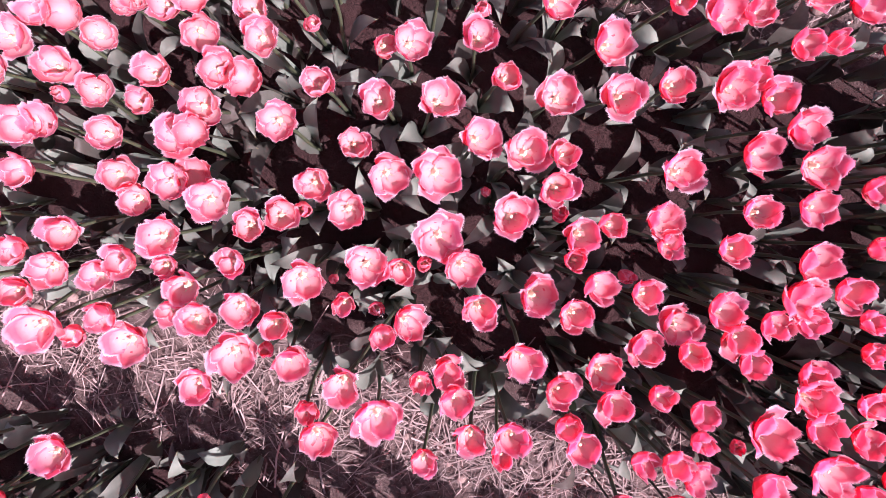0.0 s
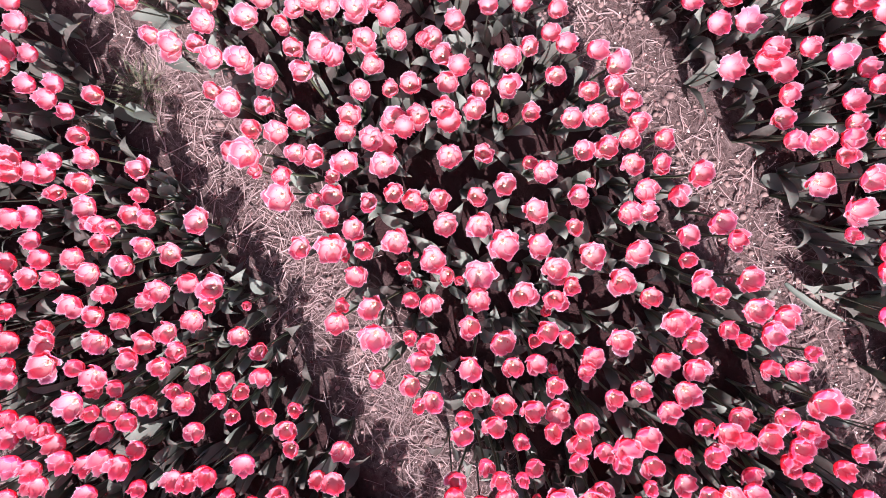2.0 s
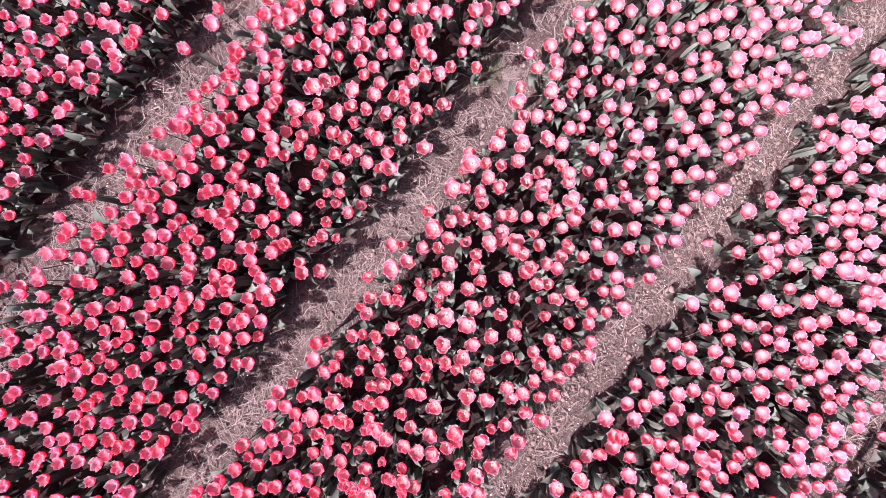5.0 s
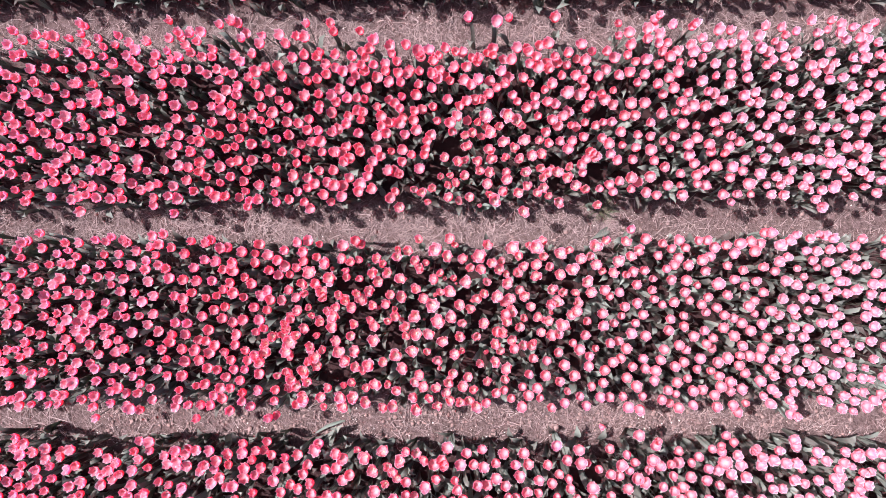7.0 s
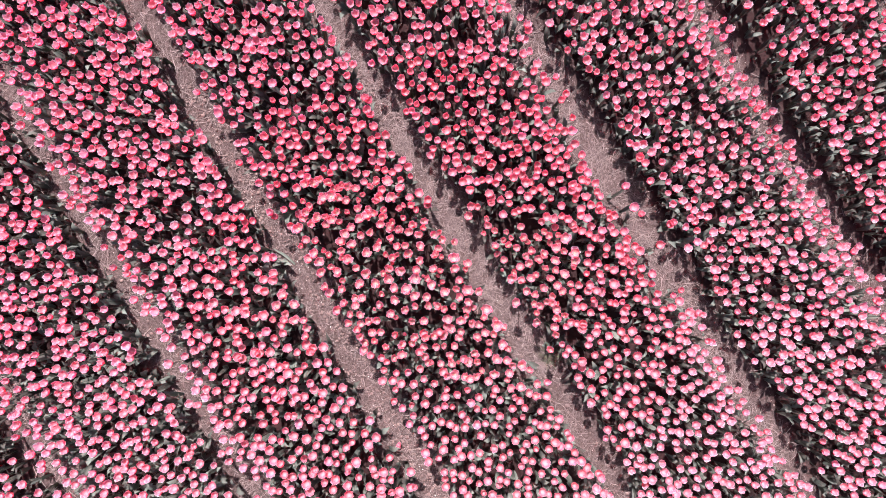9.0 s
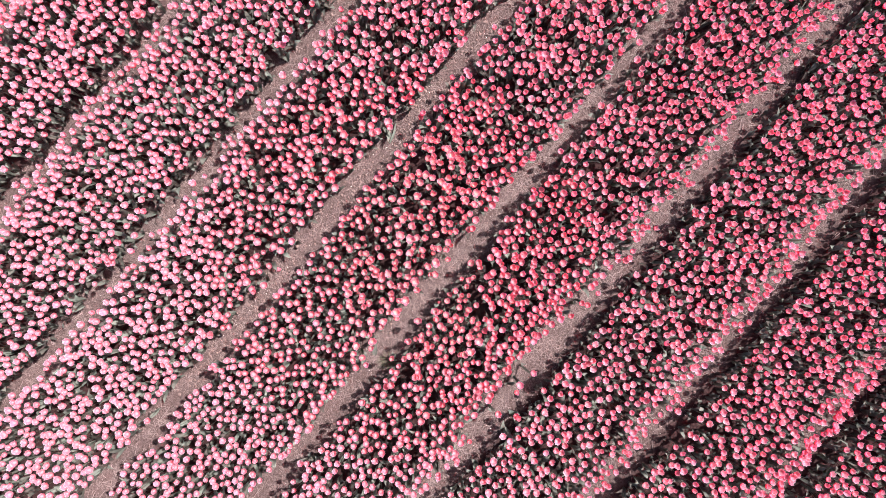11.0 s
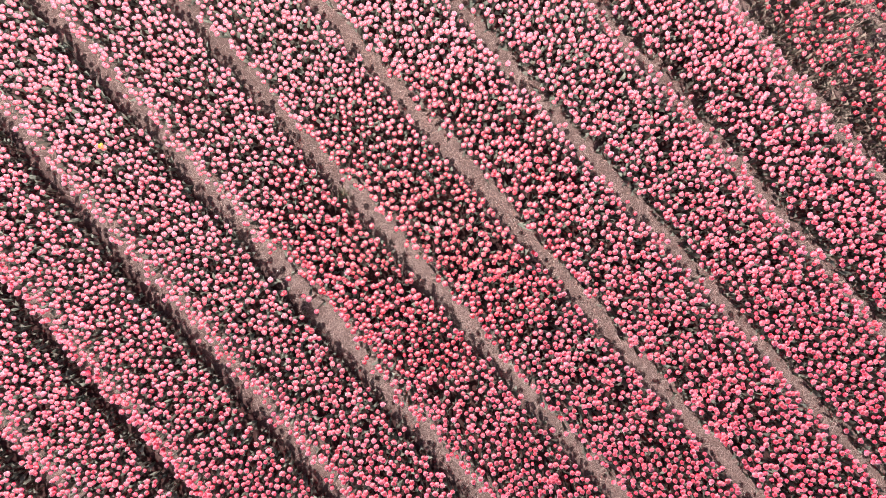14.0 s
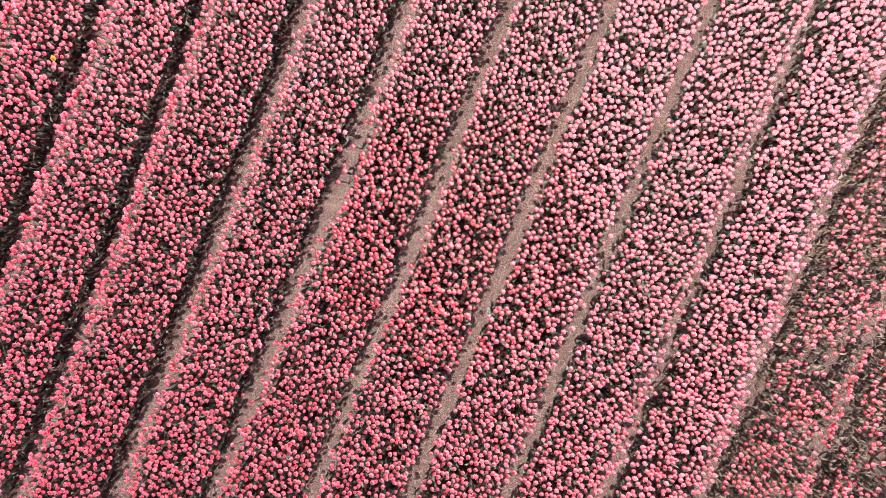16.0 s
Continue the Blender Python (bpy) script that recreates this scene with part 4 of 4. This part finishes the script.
def leaf_clumps(index):
    """Flowerless plants, trodden and half withered, between the thinned tulips."""
    rng = np.random.RandomState(1700 + index)
    lo, hi = index * PITCH + 0.28, index * PITCH + 1.5
    reach = math.sqrt(max(1.0, 9.2**2 - ((lo + hi) / 2 + 0.4) ** 2))
    V, F, A, total = [], [], [], 0
    for _ in range(int(2 * reach * 1.4 * 62)):
        x, y, a0 = rng.uniform(-reach, reach), rng.uniform(lo, hi), rng.uniform(0, 6.28)
        z = float(ground_height(x, y)) - 0.006
        for i in range(3):
            v, f, al = leaf_sheet(0.2, rng.uniform(0.015, 0.045), rng.uniform(0.04, 0.14), rng.uniform(0.03, 0.17), 3, 2, rng)
            a = a0 + i * 2.1
            V.append(v @ np.array([[math.cos(a), math.sin(a), 0], [-math.sin(a), math.cos(a), 0], [0, 0, 1]]) + (x, y, z))
            F.append(np.array(f) + total), A.append(al)
            total += len(v)
    me = mesh_of_quads("leaf_clumps", np.concatenate(V), np.concatenate(F), [LEAF_WORN], np.concatenate(A))
    tagged(new("leaf_clumps", me), "flowerless trodden tulip leaves on bare soil", "leaves", kind="stuff")


for bed in (-7, -6, -5):
    leaf_clumps(bed)


def leaf_undergrowth(index):
    """Low leaves of young bulbs between the stems of the nearest beds."""
    rng = np.random.RandomState(1900 + index)
    lo, hi = index * PITCH + EDGE_NEAR + 0.08, index * PITCH + EDGE_FAR - 0.1
    V, F, A, total = [], [], [], 0
    for _ in range(int(4.4 * 1.2 * 16)):
        x, y, a0 = rng.uniform(-2.2, 2.2), rng.uniform(lo, hi), rng.uniform(0, 6.28)
        z = float(ground_height(x, y)) - 0.006
        for i in range(2):
            v, f, al = leaf_sheet(0.2, rng.uniform(0.028, 0.058), rng.uniform(0.06, 0.15), rng.uniform(0.04, 0.13), 5, 2, rng)
            a = a0 + i * 2.6
            V.append(v @ np.array([[math.cos(a), math.sin(a), 0], [-math.sin(a), math.cos(a), 0], [0, 0, 1]]) + (x, y, z))
            F.append(np.array(f) + total), A.append(al)
            total += len(v)
    me = mesh_of_quads("leaf_undergrowth", np.concatenate(V), np.concatenate(F), [LEAF_FAR], np.concatenate(A))
    tagged(new("leaf_undergrowth", me), "grey-green leaves of flowerless tulips under the flowers", "leaves", kind="stuff")


for bed in (-2, -1, 0, 1):
    leaf_undergrowth(bed)


def rim_leaves(index):
    """Upright leaves packed along the rim that faces away from the sun."""
    rng = np.random.RandomState(2100 + index)
    lo = index * PITCH + EDGE_NEAR
    reach = math.sqrt(9.0**2 - (lo + 0.4) ** 2)
    V, F, A, total = [], [], [], 0
    for _ in range(int(2 * reach * 4)):
        x, y = rng.uniform(-reach, reach), lo + rng.uniform(-0.02, 0.20)
        z, a = float(ground_height(x, y)) - 0.006, rng.uniform(0, 6.28)
        v, f, al = leaf_sheet(0.3, rng.uniform(0.034, 0.06), rng.uniform(0.02, 0.09), rng.uniform(0.09, 0.21), 4 if abs(x) < 2 else 3, 2, rng)
        V.append(v @ np.array([[math.cos(a), math.sin(a), 0], [-math.sin(a), math.cos(a), 0], [0, 0, 1]]) + (x, y, z))
        F.append(np.array(f) + total), A.append(al)
        total += len(v)
    me = mesh_of_quads("rim_leaves", np.concatenate(V), np.concatenate(F), [LEAF_FAR], np.concatenate(A))
    tagged(new("rim_leaves", me), "upright grey-green tulip leaves packed along the bed's rim", "leaves", kind="stuff")


for bed in range(-4, 2):
    rim_leaves(bed)


def yellow_tulip(x, y, seed):
    ob = build_tulip(0.085, 0.95, np.random.RandomState(seed), PETAL_YELLOW, "single yellow tulip among the pink ones")
    ob.matrix_basis = pose(x, y, float(ground_height(x, y)) - 0.01)
    ob.scale = (1, 1, 1.06)


yellow_tulip(3.745, 2.256, 41)
yellow_tulip(0.133, 6.437, 42)


# ---- litter on the walkways ----
def straw_litter(index):
    """Broken stalks of straw strewn along one walkway."""
    rng = np.random.RandomState(900 + index)
    y0 = index * PITCH + 0.06
    reach = math.sqrt(max(1.0, 9.6**2 - (y0 + 0.4) ** 2))
    near = 3.2 if index in (-1, 0, 1) else 0.0
    count_near = int(near * 2 * 0.42 * (3700 if index != -1 else 1500))
    count_far = int((reach - near) * 2 * 0.42 * (1400 if index > -5 else 3000))
    n = count_near + count_far
    x = np.r_[rng.uniform(-near, near, count_near), rng.choice([-1, 1], count_far) * rng.uniform(near, reach, count_far)]
    y = y0 - 0.015 + np.clip(rng.normal(0, 0.115, n), -0.3, 0.3) if index > -5 else y0 + rng.uniform(-0.4, 0.4, n)
    keep = rng.uniform(0, 1, n) < 0.75 + 0.45 * smooth_noise(x, y, 0.16, index)
    if index == 0:  # trodden in further on
        keep &= rng.uniform(0, 1, n) < np.clip(1.0 - 0.5 * (x - 0.4), 0.4, 1.0)
    x, y = x[keep], y[keep]
    n = len(x)
    big = np.where(np.abs(x) < near, 1.0, 1.2)
    length, width = rng.gamma(3.0, 0.020, n).clip(0.015, 0.16) * big, rng.choice([0.5, 0.9, 1.0, 1.3, 1.9], n) * rng.uniform(0.0008, 0.0015, n) * big
    yaw, pitch, bend = rng.uniform(0, np.pi, n), rng.normal(0, 0.2, n), rng.normal(0, 0.2, n)
    c, s = np.cos(yaw), np.sin(yaw)
    z0 = ground_height(x, y) + rng.uniform(0.004, 0.018, n)
    V = np.zeros((n, 9, 3))
    for i, u in enumerate((-0.5, 0.0, 0.5)):
        off = bend * length * (0.25 - u * u)
        px, py, pz = x + c * length * u - s * off, y + s * length * u + c * off, z0 + u * length * pitch
        for j, (v, up) in enumerate(((-1, 0.0), (0, 1.0), (1, 0.0))):
            V[:, i * 3 + j, 0], V[:, i * 3 + j, 1], V[:, i * 3 + j, 2] = px - s * v * width, py + c * v * width, pz + up * width
    one = np.array([(i * 3 + j, i * 3 + j + 1, i * 3 + j + 4, i * 3 + j + 3) for i in range(2) for j in range(2)])
    straight = np.array([(j, j + 1, j + 7, j + 6) for j in range(2)])
    close = np.flatnonzero(np.abs(x) < near * 0.5)
    rest = np.flatnonzero(np.abs(x) >= near * 0.5)
    F = np.concatenate([(one[None] + close[:, None, None] * 9).reshape(-1, 4), (straight[None] + rest[:, None, None] * 9).reshape(-1, 4)])
    me = mesh_of_quads("straw", V.reshape(-1, 3), F, [STRAW])
    tagged(new("straw", me), "pale broken straw strewn over the trodden walkway soil", "straw", "straw of the walkways", "stuff")


def lumps(name, index, per_metre, sizes, material, label, spread):
    """Clods or pebbles lying on one walkway."""
    rng = np.random.RandomState(1300 + index * 7 + len(name))
    y0 = index * PITCH + 0.06
    reach = 3.0
    n = int(reach * 2 * per_metre)
    x, y = rng.uniform(-reach, reach, n), y0 + rng.normal(0, spread, n)
    ico = bmesh.new()
    bmesh.ops.create_icosphere(ico, subdivisions=1, radius=1.0)
    v = np.array([p.co for p in ico.verts])
    f = np.array([[p.index for p in face.verts] + [-1] for face in ico.faces])
    ico.free()
    size = rng.gamma(2.0, sizes / 2, n).clip(sizes * 0.35, sizes * 3)
    shape = v[None] * rng.uniform(0.65, 1.25, (n, len(v), 1)) * (size[:, None, None] * rng.uniform(0.6, 1.2, (n, 1, 3)))
    shape[..., 2] *= 0.7
    shape += np.stack([x, y, ground_height(x, y) + size * 0.2], -1)[:, None]
    F = np.where(f[None] < 0, -1, f[None] + np.arange(n)[:, None, None] * len(v)).reshape(-1, 4)
    me = mesh_of_quads(name, shape.reshape(-1, 3), F, [material])
    tagged(new(name, me), label, name.replace("_", " "), kind="stuff")


for way in range(-6, 7):
    straw_litter(way)
for way in range(-2, 3):
    lumps("soil_clods", way, 600 if way == -1 else 130, 0.007, CLOD, "crumbly brown soil clods on the walkway", 0.12)
    lumps("pebbles", way, 160 if way == -1 else 50, 0.0028, PEBBLE, "tiny pale shell and stone chips on the soil", 0.11)


def blade_tuft(name, x, y, blades, spread, tall, material, label, seed):
    """A clump of thin arching blades."""
    rng = np.random.RandomState(seed)
    verts, faces = [], []
    for _ in range(blades):
        a, r = rng.uniform(0, 2 * math.pi), abs(rng.normal(0, spread * 0.3))
        foot = np.array([r * math.cos(a), r * math.sin(a), 0.0])
        out, h, w = rng.uniform(0.03, spread), rng.uniform(0.35, 1.0) * tall, rng.uniform(0.0012, 0.0028)
        b = a + rng.normal(0, 0.5)
        n = len(verts)
        for i in range(5):
            u = i / 4
            p = foot + np.array([math.cos(b) * out * u, math.sin(b) * out * u, h * math.sin(u * 2.1) / 0.9])
            side = np.array([-math.sin(b), math.cos(b), 0]) * w * (1 - u * 0.9)
            verts += [p - side, p + np.array([0, 0, w * 0.6]), p + side]
        faces += [(n + i * 3 + j, n + i * 3 + j + 1, n + i * 3 + j + 4, n + i * 3 + j + 3) for i in range(4) for j in range(2)]
    ob = new(name, mesh_from(name, verts, faces, [material]))
    ob.location = (x, y, float(ground_height(x, y)) - 0.004)
    return tagged(ob, label, "grass")


blade_tuft("grass_tuft", 1.055, 0.202, 150, 0.12, 0.06, GRASS, "withered grass tuft at the edge of the walkway", 71)
blade_tuft("grass_tuft", 1.076, 0.112, 260, 0.12, 0.045, STRAW, "matted dry straw tuft at the edge of the walkway", 72)


def fallen_flower(x, y, seed):
    """A broken-off flower lying on its side."""
    rng = np.random.RandomState(seed)
    base = tagged(new("fallen_flower"), "broken-off pink tulip flower lying on the walkway", "tulip flower")
    base.matrix_basis = pose(x, y, float(ground_height(x, y)) + 0.028, 82, 10, 40)
    seat = part("flower_seat", flower_centre(0.027, 0.05, rng), base)
    for i in range(6):
        v, f, al = petal_sheet(0.028, 0.055, 0.75, 7, 6, True, rng, i % 2 == 1)
        part("petal", mesh_from("petal", v, f, [PETAL], al), base, m=pose(0, 0, 0, rng.uniform(-5, 5), rng.uniform(-8, 8), i * 60))


fallen_flower(1.029, -1.478, 81)


def lying_leaf(x0, y0, x1, y1, width, seed):
    """A broad leaf sprawling from the bed's rim over the walkway."""
    rng = np.random.RandomState(seed)
    length = math.hypot(x1 - x0, y1 - y0)
    v, f, al = leaf_sheet(length, width, length, 0.035, 9, 4, rng)
    ob = new("sprawling_leaf", mesh_from("sprawling_leaf", v, f, [LEAF], al))
    ob.matrix_basis = pose(x0, y0, float(ground_height(x0, y0)) + 0.006, 0, 0, math.degrees(math.atan2(y1 - y0, x1 - x0)))
    return tagged(ob, "broad grey-green tulip leaf sprawling over the walkway", "leaf")


lying_leaf(1.240, 0.021, 1.222, -0.129, 0.050, 300)
lying_leaf(1.117, 0.043, 0.960, -0.018, 0.060, 301)
lying_leaf(-0.577, -1.598, -0.787, -1.729, 0.075, 302)
lying_leaf(-0.799, -1.610, -0.923, -1.678, 0.050, 303)
lying_leaf(-0.967, -1.457, -1.258, -1.469, 0.028, 304)
lying_leaf(0.213, 0.258, 0.350, 0.280, 0.040, 305)
lying_leaf(-0.475, -0.432, -0.375, -0.474, 0.030, 306)
